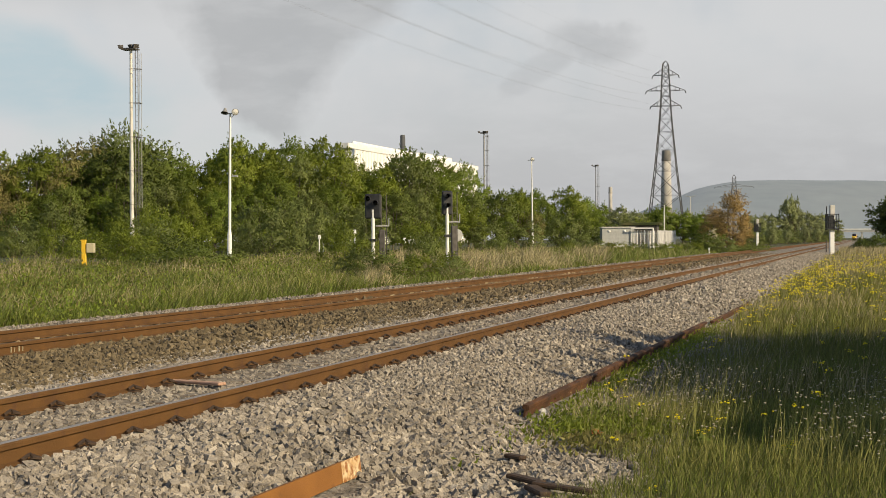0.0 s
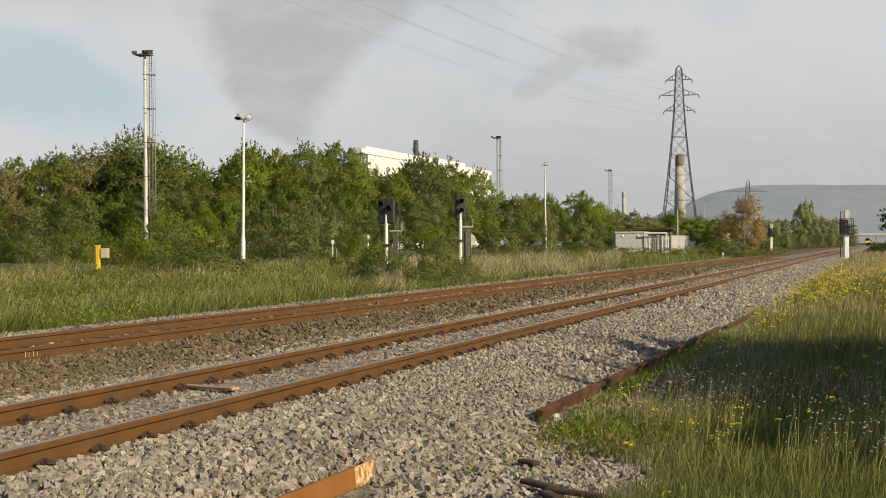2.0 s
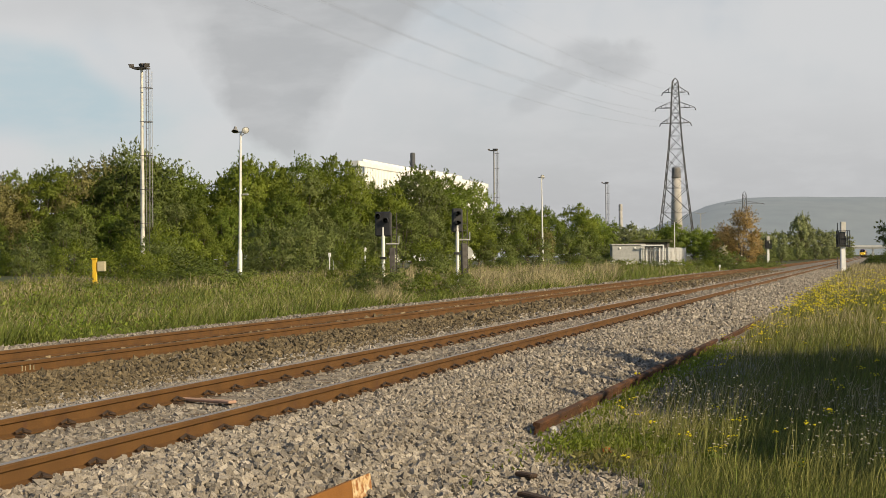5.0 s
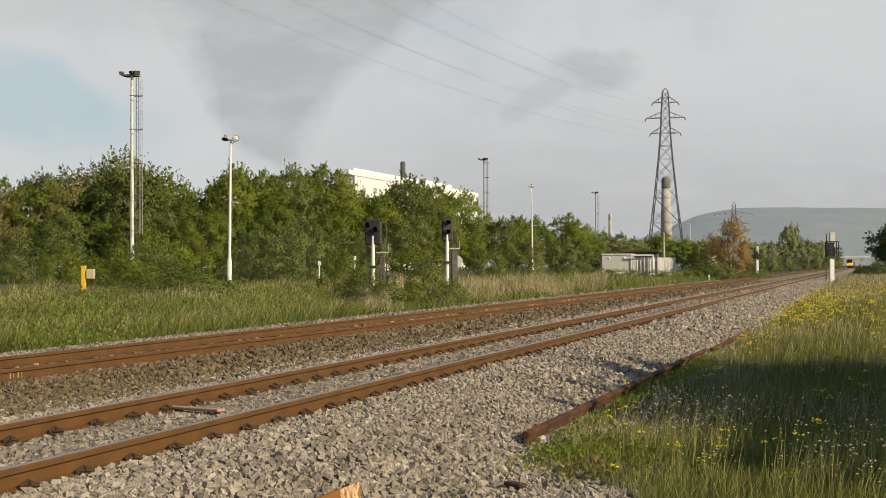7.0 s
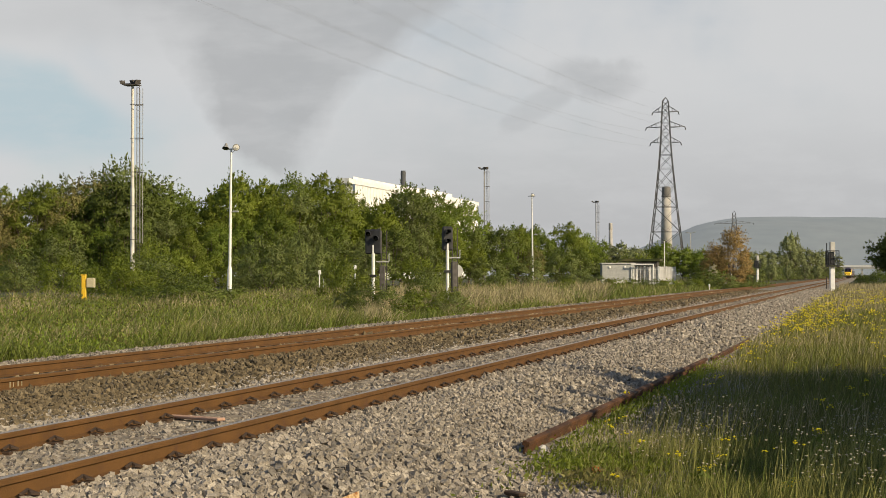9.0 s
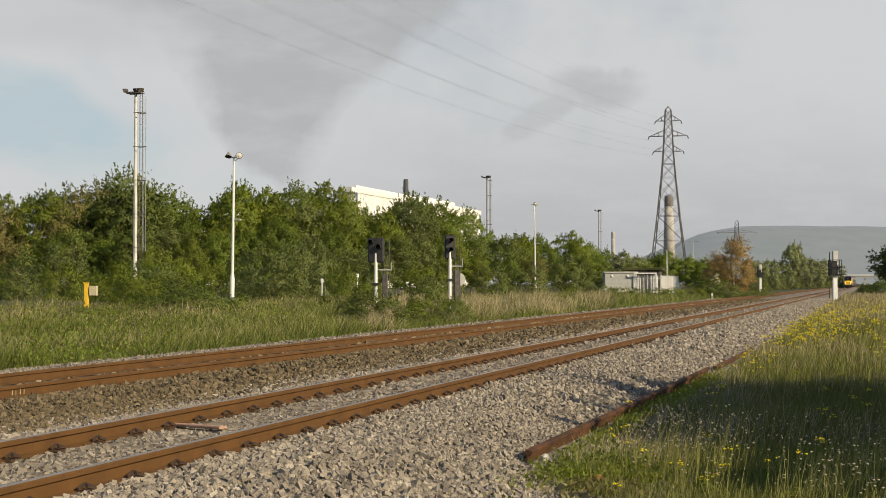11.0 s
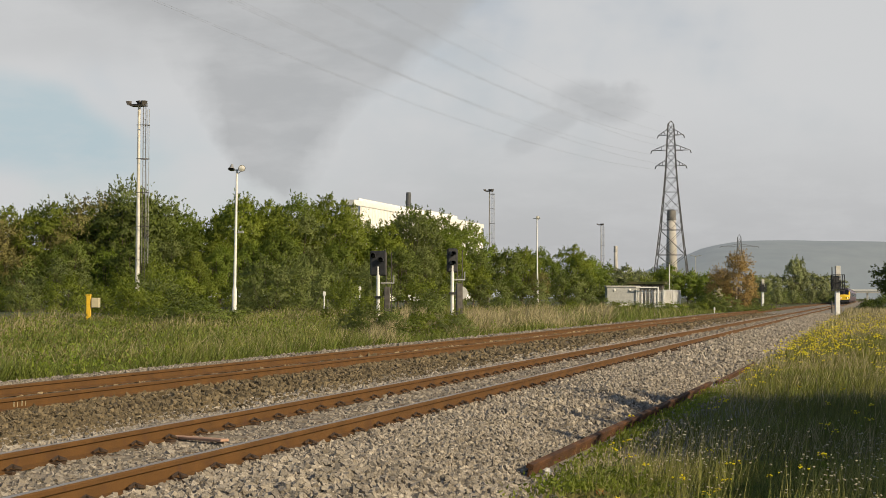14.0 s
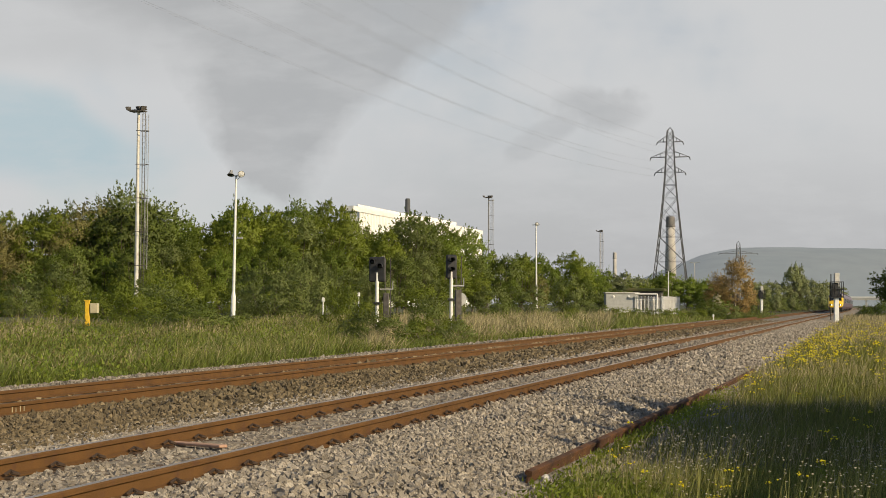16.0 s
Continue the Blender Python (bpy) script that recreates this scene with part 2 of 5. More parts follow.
M = {
    "rust": mat("rusty_rail_steel", (0.088, 0.041, 0.0085), (0.132, 0.062, 0.0135), 3, 0.85, 0.0, 0.2, 90, spot=((0.09, 0.04, 0.016), 0.30, 7)),
    "rail_top": mat("worn_rail_head", (0.30, 0.25, 0.21), (0.36, 0.33, 0.30), 6, 0.38, 0.6, 0.05, 120, stretch=(1, 0.1, 1)),
    "rust_orange": mat("fresh_orange_rust", (0.19, 0.078, 0.014), (0.26, 0.112, 0.022), 3, 0.8, 0.0, 0.25, 90, spot=((0.11, 0.045, 0.015), 0.25, 9)),
    "rust_dark": mat("old_dark_rust", (0.03, 0.014, 0.007), (0.12, 0.05, 0.015), 2.5, 0.9, 0.0, 0.4, 60),
    "fresh_cut": mat("flame_cut_steel", (0.60, 0.38, 0.16), (0.74, 0.62, 0.42), 14, 0.6, 0.1, 0.2, 60, spot=((0.30, 0.12, 0.03), 0.42, 22)),
    "clip": mat("dark_rail_clip", (0.03, 0.02, 0.015), (0.07, 0.04, 0.02), 20, 0.8),
    "sleeper": mat("concrete_sleeper", (0.20, 0.17, 0.13), (0.30, 0.26, 0.20), 5, 0.9, rnd=0.2, spot=((0.10, 0.06, 0.03), 0.4, 4)),
    "ballast": mat("limestone_ballast", (0.195, 0.17, 0.136), (0.375, 0.338, 0.284), 1.2, 0.9, 0, 0.7, 60, rnd=0.3, island=0.36),
    "ballast_brown": mat("rust_stained_ballast", (0.125, 0.096, 0.053), (0.25, 0.198, 0.118), 1.2, 0.92, 0, 0.5, 30, rnd=0.3, island=0.4),
    "bed": mat("ballast_bed", (0.075, 0.064, 0.05), (0.36, 0.325, 0.275), 9, 0.95, 0, 1.0, 26, bump_dist=0.05),
    "bed_brown": mat("stained_ballast_bed", (0.05, 0.038, 0.026), (0.16, 0.125, 0.088), 16, 0.95, 0, 1.0, 26, bump_dist=0.05),
    "soil": mat("grassy_soil", (0.05, 0.055, 0.018), (0.11, 0.10, 0.04), 1.6, 0.95, 0, 0.8, 14, spot=((0.03, 0.05, 0.012), 0.45, 0.25)),
    "grass": mat("green_grass", (0.125, 0.14, 0.030), (0.205, 0.205, 0.060), 0.5, 0.7, 0, 0, 5, island=0.4, translucent=0.3),
    "grass_lush": mat("lush_grass", (0.12, 0.165, 0.022), (0.19, 0.225, 0.040), 0.5, 0.7, 0, 0, 5, island=0.4, translucent=0.3),
    "grass_olive": mat("olive_summer_grass", (0.155, 0.17, 0.022), (0.235, 0.235, 0.045), 0.5, 0.75, 0, 0, 5, island=0.35, translucent=0.3),
    "stalk": mat("yellow_green_stalks", (0.24, 0.25, 0.06), (0.34, 0.33, 0.10), 0.6, 0.7, 0, 0, 5, island=0.3, translucent=0.35),
    "straw": mat("dry_straw_grass", (0.35, 0.30, 0.155), (0.46, 0.40, 0.23), 0.6, 0.8, 0, 0, 5, island=0.35, translucent=0.3),
    "leaf": mat("scrub_leaves", (0.132, 0.196, 0.0207), (0.218, 0.276, 0.0391), 0.35, 0.6, 0, 0, 3, island=0.24, rnd=0.28, translucent=0.5),
    "leaf_pale": mat("willow_leaves", (0.149, 0.19, 0.0483), (0.218, 0.253, 0.0759), 0.35, 0.6, 0, 0, 3, island=0.24, rnd=0.2, translucent=0.5),
    # leaf colour lightened to stand in for haze over the far trees
    "leaf_far": mat("haze_paled_leaves", (0.20, 0.235, 0.095), (0.27, 0.30, 0.135), 0.35, 0.7, 0, 0, 3, island=0.24, rnd=0.2, translucent=0.4),
    "leaf_dark": mat("dark_leaves", (0.092, 0.132, 0.0172), (0.161, 0.201, 0.0322), 0.35, 0.6, 0, 0, 3, island=0.24, rnd=0.2, translucent=0.3),
    "leaf_amber": mat("amber_spring_leaves", (0.29, 0.20, 0.065), (0.38, 0.27, 0.10), 0.5, 0.7, 0, 0, 3, island=0.24, translucent=0.3),
    "leaf_bright": mat("fresh_bright_leaves", (0.165, 0.22, 0.0187), (0.242, 0.286, 0.0374), 0.35, 0.6, 0, 0, 3, island=0.24, rnd=0.15, translucent=0.5),
    "leaf_brown": mat("budding_brown_leaves", (0.178, 0.161, 0.0483), (0.253, 0.236, 0.0747), 0.35, 0.7, 0, 0, 3, island=0.24, rnd=0.15, translucent=0.3),
    "fence": mat("pale_galvanised_fence", (0.74, 0.75, 0.75), (0.84, 0.84, 0.83), 3, 0.5, 0.0, 0.05),
    "bark": mat("grey_bark", (0.09, 0.07, 0.05), (0.17, 0.14, 0.11), 6, 0.9),
    "galv": mat("galvanised_steel", (0.42, 0.42, 0.41), (0.55, 0.55, 0.53), 5, 0.5, 0.3, 0.1, 60),
    "white_post": mat("white_painted_steel", (0.72, 0.72, 0.70), (0.82, 0.82, 0.80), 3, 0.45, 0, 0.1, 40),
    "mast_paint": mat("flaking_white_mast_paint", (0.60, 0.58, 0.52), (0.75, 0.73, 0.68), 2, 0.6, 0, 0.2, 30, spot=((0.22, 0.15, 0.09), 0.27, 2.2)),
    "grey_mast": mat("weathered_grey_mast_steel", (0.24, 0.24, 0.24), (0.33, 0.33, 0.32), 2, 0.6, 0.2, 0.1, 30),
    "dark_steel": mat("dark_weathered_steel", (0.07, 0.065, 0.06), (0.13, 0.12, 0.11), 5, 0.7, 0.2),
    "pylon": mat("weathered_pylon_steel", (0.085, 0.087, 0.09), (0.14, 0.142, 0.145), 1, 0.7, 0.2, 0.05, 20),
    "black": mat("black_signal_casing", (0.012, 0.013, 0.015), (0.03, 0.031, 0.034), 6, 0.5, 0, 0.1),
    "grey": mat("grey_painted_steel", (0.36, 0.37, 0.37), (0.46, 0.47, 0.46), 4, 0.6),
    "yellow": mat("yellow_painted_steel", (0.72, 0.44, 0.02), (0.80, 0.52, 0.04), 5, 0.5, 0, 0.1),
    "cladding": mat("white_metal_cladding", (0.80, 0.80, 0.78), (0.86, 0.86, 0.84), 0.05, 0.55, 0, 0.0, 0.6),
    # grey stands in for shade on the white end wall; also colours the louvres
    "cladding_shade": mat("grey_and_shaded_cladding", (0.44, 0.46, 0.47), (0.52, 0.53, 0.54), 0.05, 0.6, 0, 0.0, 0.6),
    "stack": mat("concrete_chimney", (0.40, 0.385, 0.36), (0.48, 0.46, 0.43), 0.05, 0.9, 0, 0.1, 0.5),
    "stack_cap": mat("sooty_concrete", (0.17, 0.165, 0.16), (0.24, 0.23, 0.22), 0.2, 0.9, 0, 0.1, 1.0),
    "stack_dark": mat("dark_chimney_steel", (0.06, 0.065, 0.07), (0.10, 0.105, 0.11), 0.2, 0.8),
    "wire": mat("aluminium_cable", (0.22, 0.22, 0.23), (0.30, 0.30, 0.31), 1, 0.5, 0.5, 0),
    "glass": mat("dark_glass", (0.01, 0.012, 0.015), (0.015, 0.017, 0.02), 2, 0.1, 0, 0),
    "concrete": mat("pale_concrete", (0.50, 0.49, 0.46), (0.60, 0.59, 0.56), 3, 0.85, 0, 0.3, 40),
    "flower": mat("yellow_petals", (0.82, 0.70, 0.01), (0.88, 0.80, 0.03), 8, 0.6, 0, 0, translucent=0.3),
    "seed": mat("pale_seed_heads", (0.38, 0.34, 0.22), (0.50, 0.46, 0.33), 8, 0.8, 0, 0, island=0.25),
    "loco_yellow": mat("warning_yellow_paint", (0.85, 0.55, 0.02), (0.90, 0.60, 0.03), 0.5, 0.35, 0, 0),
    "loco_blue": mat("dark_violet_coach_paint", (0.045, 0.025, 0.06), (0.06, 0.03, 0.07), 0.5, 0.3, 0, 0),
    "coach": mat("dark_plum_coach_paint", (0.075, 0.032, 0.05), (0.095, 0.042, 0.06), 0.3, 0.3, 0, 0),
    "roof": mat("grey_coach_roof", (0.12, 0.11, 0.11), (0.18, 0.17, 0.17), 0.8, 0.7, 0, 0),
    "headlight": glow("lit_headlight", (1.0, 0.82, 0.5), 6.0),
    "timber_pink": mat("pinkish_timber", (0.42, 0.25, 0.17), (0.55, 0.37, 0.27), 3, 0.9, 0, 0.5, 40, stretch=(1, 0.15, 1)),
    "leaf_red": mat("orange_red_leaves", (0.5, 0.10, 0.02), (0.6, 0.16, 0.03), 3, 0.7, 0, 0, 20),
    "timber": mat("weathered_timber", (0.10, 0.075, 0.055), (0.19, 0.15, 0.115), 3, 0.9, 0, 0.5, 40, stretch=(1, 0.15, 1)),
    "hill": mat("moorland_haze_glow", (0.10, 0.12, 0.12), (0.13, 0.145, 0.14), 0.004, 1.0, 0, 0, 0.02),
}

_h = M["hill"].node_tree.nodes["Principled BSDF"]      # emission puts the pale haze before the far hill into its colour
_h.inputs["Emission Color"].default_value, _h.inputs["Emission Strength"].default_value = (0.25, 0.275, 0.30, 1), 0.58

# ---------- mesh helpers ----------


def finish(name, me, material, parent=None, label="", m=None, smooth=False):
    ob = new(name, me)
    for k in (material if isinstance(material, (list, tuple)) else [material]):
        me.materials.append(k)
    if parent:
        ob.parent = parent
    if m is not None:
        ob.matrix_basis = m
    me.polygons.foreach_set("use_smooth", [smooth] * len(me.polygons))
    if label:
        tagged(ob, label)
    return ob


def part(name, bm, material, parent=None, label="", m=None, smooth=False):
    me = bpy.data.meshes.new(name)
    bmesh.ops.recalc_face_normals(bm, faces=bm.faces[:])
    bm.to_mesh(me)
    bm.free()
    return finish(name, me, material, parent, label, m, smooth)


def sheet(name, verts, faces, material, parent=None, label="", index=None, smooth=False):
    me = bpy.data.meshes.new(name)
    verts, faces = np.asarray(verts, dtype=np.float32), np.asarray(faces, dtype=np.int32)
    k = faces.shape[1]
    me.vertices.add(len(verts))
    me.vertices.foreach_set("co", verts.ravel())
    me.loops.add(faces.size)
    me.loops.foreach_set("vertex_index", faces.ravel())
    me.polygons.add(len(faces))
    me.polygons.foreach_set("loop_start", np.arange(0, faces.size, k, dtype=np.int32))
    if index is not None:
        me.polygons.foreach_set("material_index", np.asarray(index, dtype=np.int32))
    me.update(calc_edges=True)
    return finish(name, me, material, parent, label, None, smooth)


def thing(name, m, label, category, group="", kind=""):
    e = new(name)
    e.empty_display_size = 0.2
    e.matrix_basis = m
    return tagged(e, label, category, group, kind)


def box(bm, x0, y0, z0, x1, y1, z1, bevel=0.0):
    v = [bm.verts.new((x, y, z)) for z in (z0, z1) for x, y in ((x0, y0), (x1, y0), (x1, y1), (x0, y1))]
    fs = [bm.faces.new([v[i] for i in q]) for q in ((3, 2, 1, 0), (4, 5, 6, 7), (0, 1, 5, 4), (1, 2, 6, 5), (2, 3, 7, 6), (3, 0, 4, 7))]
    if bevel:
        bmesh.ops.bevel(bm, geom=list({e for f in fs for e in f.edges}), offset=bevel, segments=1, affect="EDGES")
    return bm


def rod(bm, a, b, r0, r1=None, n=8):
    """A tapered bar from a to b."""
    a, b = Vector(a), Vector(b)
    r1 = r0 if r1 is None else r1
    q = (b - a).to_track_quat("Z", "Y")
    rings = []
    for p, r in ((a, r0), (b, r1)):
        rings.append([bm.verts.new(p + q @ Vector((r * math.cos(2 * math.pi * (i + 0.5) / n), r * math.sin(2 * math.pi * (i + 0.5) / n), 0))) for i in range(n)])
    for i in range(n):
        bm.faces.new((rings[0][i], rings[0][(i + 1) % n], rings[1][(i + 1) % n], rings[1][i]))
    bm.faces.new(rings[0][::-1])
    bm.faces.new(rings[1])
    return bm


def lathe(bm, profile, n=16, origin=(0, 0, 0)):
    o = Vector(origin)
    rings = [[bm.verts.new(o + Vector((r * math.cos(2 * math.pi * i / n), r * math.sin(2 * math.pi * i / n), z))) for i in range(n)] for r, z in profile]
    for a, b in zip(rings, rings[1:]):
        for i in range(n):
            bm.faces.new((a[i], a[(i + 1) % n], b[(i + 1) % n], b[i]))
    bm.faces.new(rings[0][::-1])
    bm.faces.new(rings[-1])
    return bm


def extrude_y(bm, outline, ys, xs=None):
    """A closed outline in x, z carried along y; xs: sideways shift at each y."""
    rings = []
    for k, y in enumerate(ys):
        dx = xs[k] if xs else 0
        rings.append([bm.verts.new((x + dx, y, z)) for x, z in outline])
    n = len(outline)
    for a, b in zip(rings, rings[1:]):
        for i in range(n):
            bm.faces.new((a[i], a[(i + 1) % n], b[(i + 1) % n], b[i]))
    bm.faces.new(rings[0][::-1])
    bm.faces.new(rings[-1])
    return bm


def B():
    return bmesh.new()


rng = np.random.default_rng(7)

# ---------- ground ----------


def ground_z(x, y):
    """Height of the earth: low beside the near track, rising gently beyond the far one."""
    if x > -2.9:
        z = -0.39 + 0.14 * min(1, max(0, (x + 2.0) / 8)) + 0.12 * min(1, max(0, (y - 40) / 80))
    elif x > -14.3:
        z = -0.5
    else:
        t = min(1, (-14.3 - x) / 22)
        z = -0.12 + 0.55 * t * t * (3 - 2 * t)
    if x > -2.9 or x < -14.6:
        z += 0.06 * noise.noise((x * 0.35, y * 0.2, 0)) + 0.10 * noise.noise((x * 0.06, y * 0.05, 3))
    return z


def build_ground():
    xs = [-3500, -2000, -900, -400, -200, -120, -90] + list(np.arange(-80, -15, 2.2)) + [-14.6, -14.35, -14.25, -8, -2.95, -2.85] + list(np.arange(-2.2, 14, 0.8)) + [18, 25, 40, 70, 140, 400, 900, 2000, 3500]
    ys = [-2500, -800, -300, -100, -40, -15] + list(np.arange(0, 60, 1.2)) + list(np.arange(60, 240, 6)) + [260, 300, 380, 500, 700, 1000, 1500, 2200, 3200, 4300]
    v = [(x, y, ground_z(x, y)) for y in ys for x in xs]
    n = len(xs)
    f = [(j * n + i, j * n + i + 1, (j + 1) * n + i + 1, (j + 1) * n + i) for j in range(len(ys) - 1) for i in range(n - 1)]
    tagged(sheet("ground", v, f, M["soil"], smooth=True), "rough grassy earth beside the railway", "ground", kind="structure")


build_ground()

# ballast bed: shoulder, two track levels and the hollow between them
BED = [(-1.0, -0.42), (-1.3, -0.36), (-2.0, -0.335), (-2.75, -0.32), (-3.3, -0.22), (-4.1, -0.04), (-4.45, 0.0), (-7.5, 0.0), (-8.2, -0.05), (-9.2, -0.06), (-9.7, -0.01), (-12.7, 0.0), (-13.4, 0.0), (-14.2, -0.05), (-14.8, -0.3)]


def bed_z(x):
    for (a, za), (b, zb) in zip(BED, BED[1:]):
        if b <= x <= a:
            return za + (zb - za) * (x - a) / (b - a)
    return -0.4


def build_bed():
    ys = list(np.arange(-5, 60, 0.6)) + [60, 75, 90, 120, 160, 220, 300, 450, 700, 1000]
    v = [(x, y, z + (0.02 * noise.noise((x * 2.1, y * 2.1, 9)) if y < 60 else 0)) for y in ys for x, z in BED]
    n = len(BED)
    f = [(j * n + i, j * n + n + i, j * n + n + i + 1, j * n + i + 1) for j in range(len(ys) - 1) for i in range(n - 1)]
    idx = [1 if -12.8 < BED[q[0] % n][0] <= -8.2 and ys[q[0] // n] < 70 else 0 for q in f]
    return tagged(sheet("ballast_bed", v, f, [M["bed"], M["bed_brown"]], index=idx, smooth=True), "bed of crushed stone ballast under two tracks", "ballast", kind="structure")


bed = build_bed()

# ---------- track ----------
RAILS = {"near": (-5.24, -6.745), "far": (-10.35, -11.855)}
HEAD = [(-0.035, 0.118), (-0.036, 0.150), (-0.028, 0.159), (0.028, 0.159), (0.036, 0.150), (0.035, 0.118)]
FULL = [(-0.070, 0.0), (-0.070, 0.012), (-0.012, 0.030), (-0.009, 0.110), *HEAD, (0.009, 0.110), (0.012, 0.030), (0.070, 0.012), (0.070, 0.0)]


def build_rail(x, track):
    bm = extrude_y(B(), FULL, [-5, 40, 120, 300, 1000])
    r = part("rail", bm, M["rust"], track, "rust-brown flat-bottomed running rail", pose(x, 0, 0.012))
    if x > -8:
        part("running_surface", box(B(), -0.026, -5, 0.1585, 0.026, 1000, 0.1615), M["rail_top"], r, "dull worn steel running band")
    return r


def build_track(key):
    xs = RAILS[key]
    t = thing(f"railway_track", pose(0, 0, 0), "rusty-railed track on concrete sleepers sunk in ballast" if key == "near" else "brown rusty-railed track in dark stained ballast", "railway track", "railway tracks")
    for x in xs:
        build_rail(x, t)
    cx = (xs[0] + xs[1]) / 2
    sl = None
    clip = None
    for k in range(130):
        y = 0.4 + 0.65 * k
        if sl is None:
            o = part("sleeper", box(B(), -1.25, -0.13, -0.2, 1.25, 0.13, 0.008, 0.015), M["sleeper"], t)
            sl = o.data
        else:
            o = new("sleeper", sl)
            o.parent = t
        o.matrix_basis = pose(cx, y + rng.normal(0, 0.01), rng.normal(0, 0.004), 0, 0, rng.normal(0, 0.4))
        if key == "near" and k < 75:
            for x in xs:
                for side in (-1, 1):
                    if clip is None:
                        bm = B()
                        box(bm, 0.04, -0.06, -0.02, 0.14, 0.06, 0.02, 0.008)
                        rod(bm, (0.06, -0.045, 0.035), (0.06, 0.045, 0.06), 0.014, n=6)
                        rod(bm, (0.06, 0.045, 0.06), (0.14, 0.05, 0.035), 0.014, n=6)
                        rod(bm, (0.14, 0.05, 0.035), (0.13, -0.04, 0.055), 0.014, n=6)
                        o = part("rail_clip", bm, M["clip"], t, "dark spring rail clip")
                        clip = o.data
                    else:
                        o = new("rail_clip", clip)
                        o.parent = t
                    o.matrix_basis = pose(x, y, 0.012, 0, 0, 0 if side > 0 else 180)
    return t


for key in RAILS:
    build_track(key)


def painted_mark():
    """Illegible chalk figures on the web of the far track's rail."""
    t = thing("chalk_mark", pose(-10.337, 14.75, 0.0), "faded pale chalk marks on a rusty rail", "chalk mark")
    for i, (w, h) in enumerate(((0.05, 0.07), (0.03, 0.06), (0.05, 0.07), (0.04, 0.06))):
        part("stroke", box(B(), 0, i * 0.085 + w * 0.3, 0.05, 0.004, i * 0.085 + w * 0.65, 0.05 + h), M["seed"], t)


painted_mark()


SCRAP = ((-3.45, 4.84, -3.36, 8.84), (-3.13, 12.62, -2.93, 26.2), (-2.92, 27.2, -2.86, 35.6))


def loose_rail(y0, y1, x0, x1, z, label, material, lean=0):
    """A scrap rail lying beside the track, its near end burnt bright."""
    n = math.hypot(x1 - x0, y1 - y0)
    t = thing("scrap_rail", pose(x0, y0, z, 0, lean, math.degrees(math.atan2(-(x1 - x0), y1 - y0))), label, "scrap rail", "scrap rails")
    part("rail_bar", extrude_y(B(), FULL, [0.0, n * 0.3, n * 0.6, n]), material, t)
    return t, n


t, n = loose_rail(4.84, 8.84, -3.45, -3.36, -0.115, "orange rusty scrap rail lying on its side on ballast", M["rust_orange"], -97)
part("bright_end", box(B(), -0.071, n - 0.33, -0.003, 0.071, n + 0.002, 0.004), M["fresh_cut"], t, "bright pale worn patch by the end")
t, n = loose_rail(12.62, 26.2, -3.13, -2.93, -0.29, "dark rusty scrap rail along the ballast edge", M["rust_dark"], 12)
loose_rail(27.2, 35.6, -2.92, -2.86, -0.34, "rust-brown scrap rail half sunk in grass", M["rust_dark"], 12)
part("pale_stone", lathe(B(), [(0.02, -0.03), (0.055, 0.0), (0.05, 0.05), (0.02, 0.075)], 7, (0.10, 0.35, 0.03)), M["concrete"], t, "pale chip of concrete against the rail")

# ---------- masts and lamp posts ----------


def floodlight(bm, c, yaw, tilt=35, s=1.0):
    m = pose(*c, 0, 0, yaw) @ pose(0, 0, 0, -tilt)
    vs = []
    for y, w, h in ((-0.10, 0.16, 0.12), (0.12, 0.30, 0.22), (0.16, 0.30, 0.22)):
        vs.append([bm.verts.new(m @ Vector((a * w * s, y * s, b * h * s))) for a, b in ((-1, -1), (1, -1), (1, 1), (-1, 1))])
    for a, b in zip(vs, vs[1:]):
        for i in range(4):
            bm.faces.new((a[i], a[(i + 1) % 4], b[(i + 1) % 4], b[i]))
    bm.faces.new(vs[0][::-1])
    bm.faces.new(vs[-1])


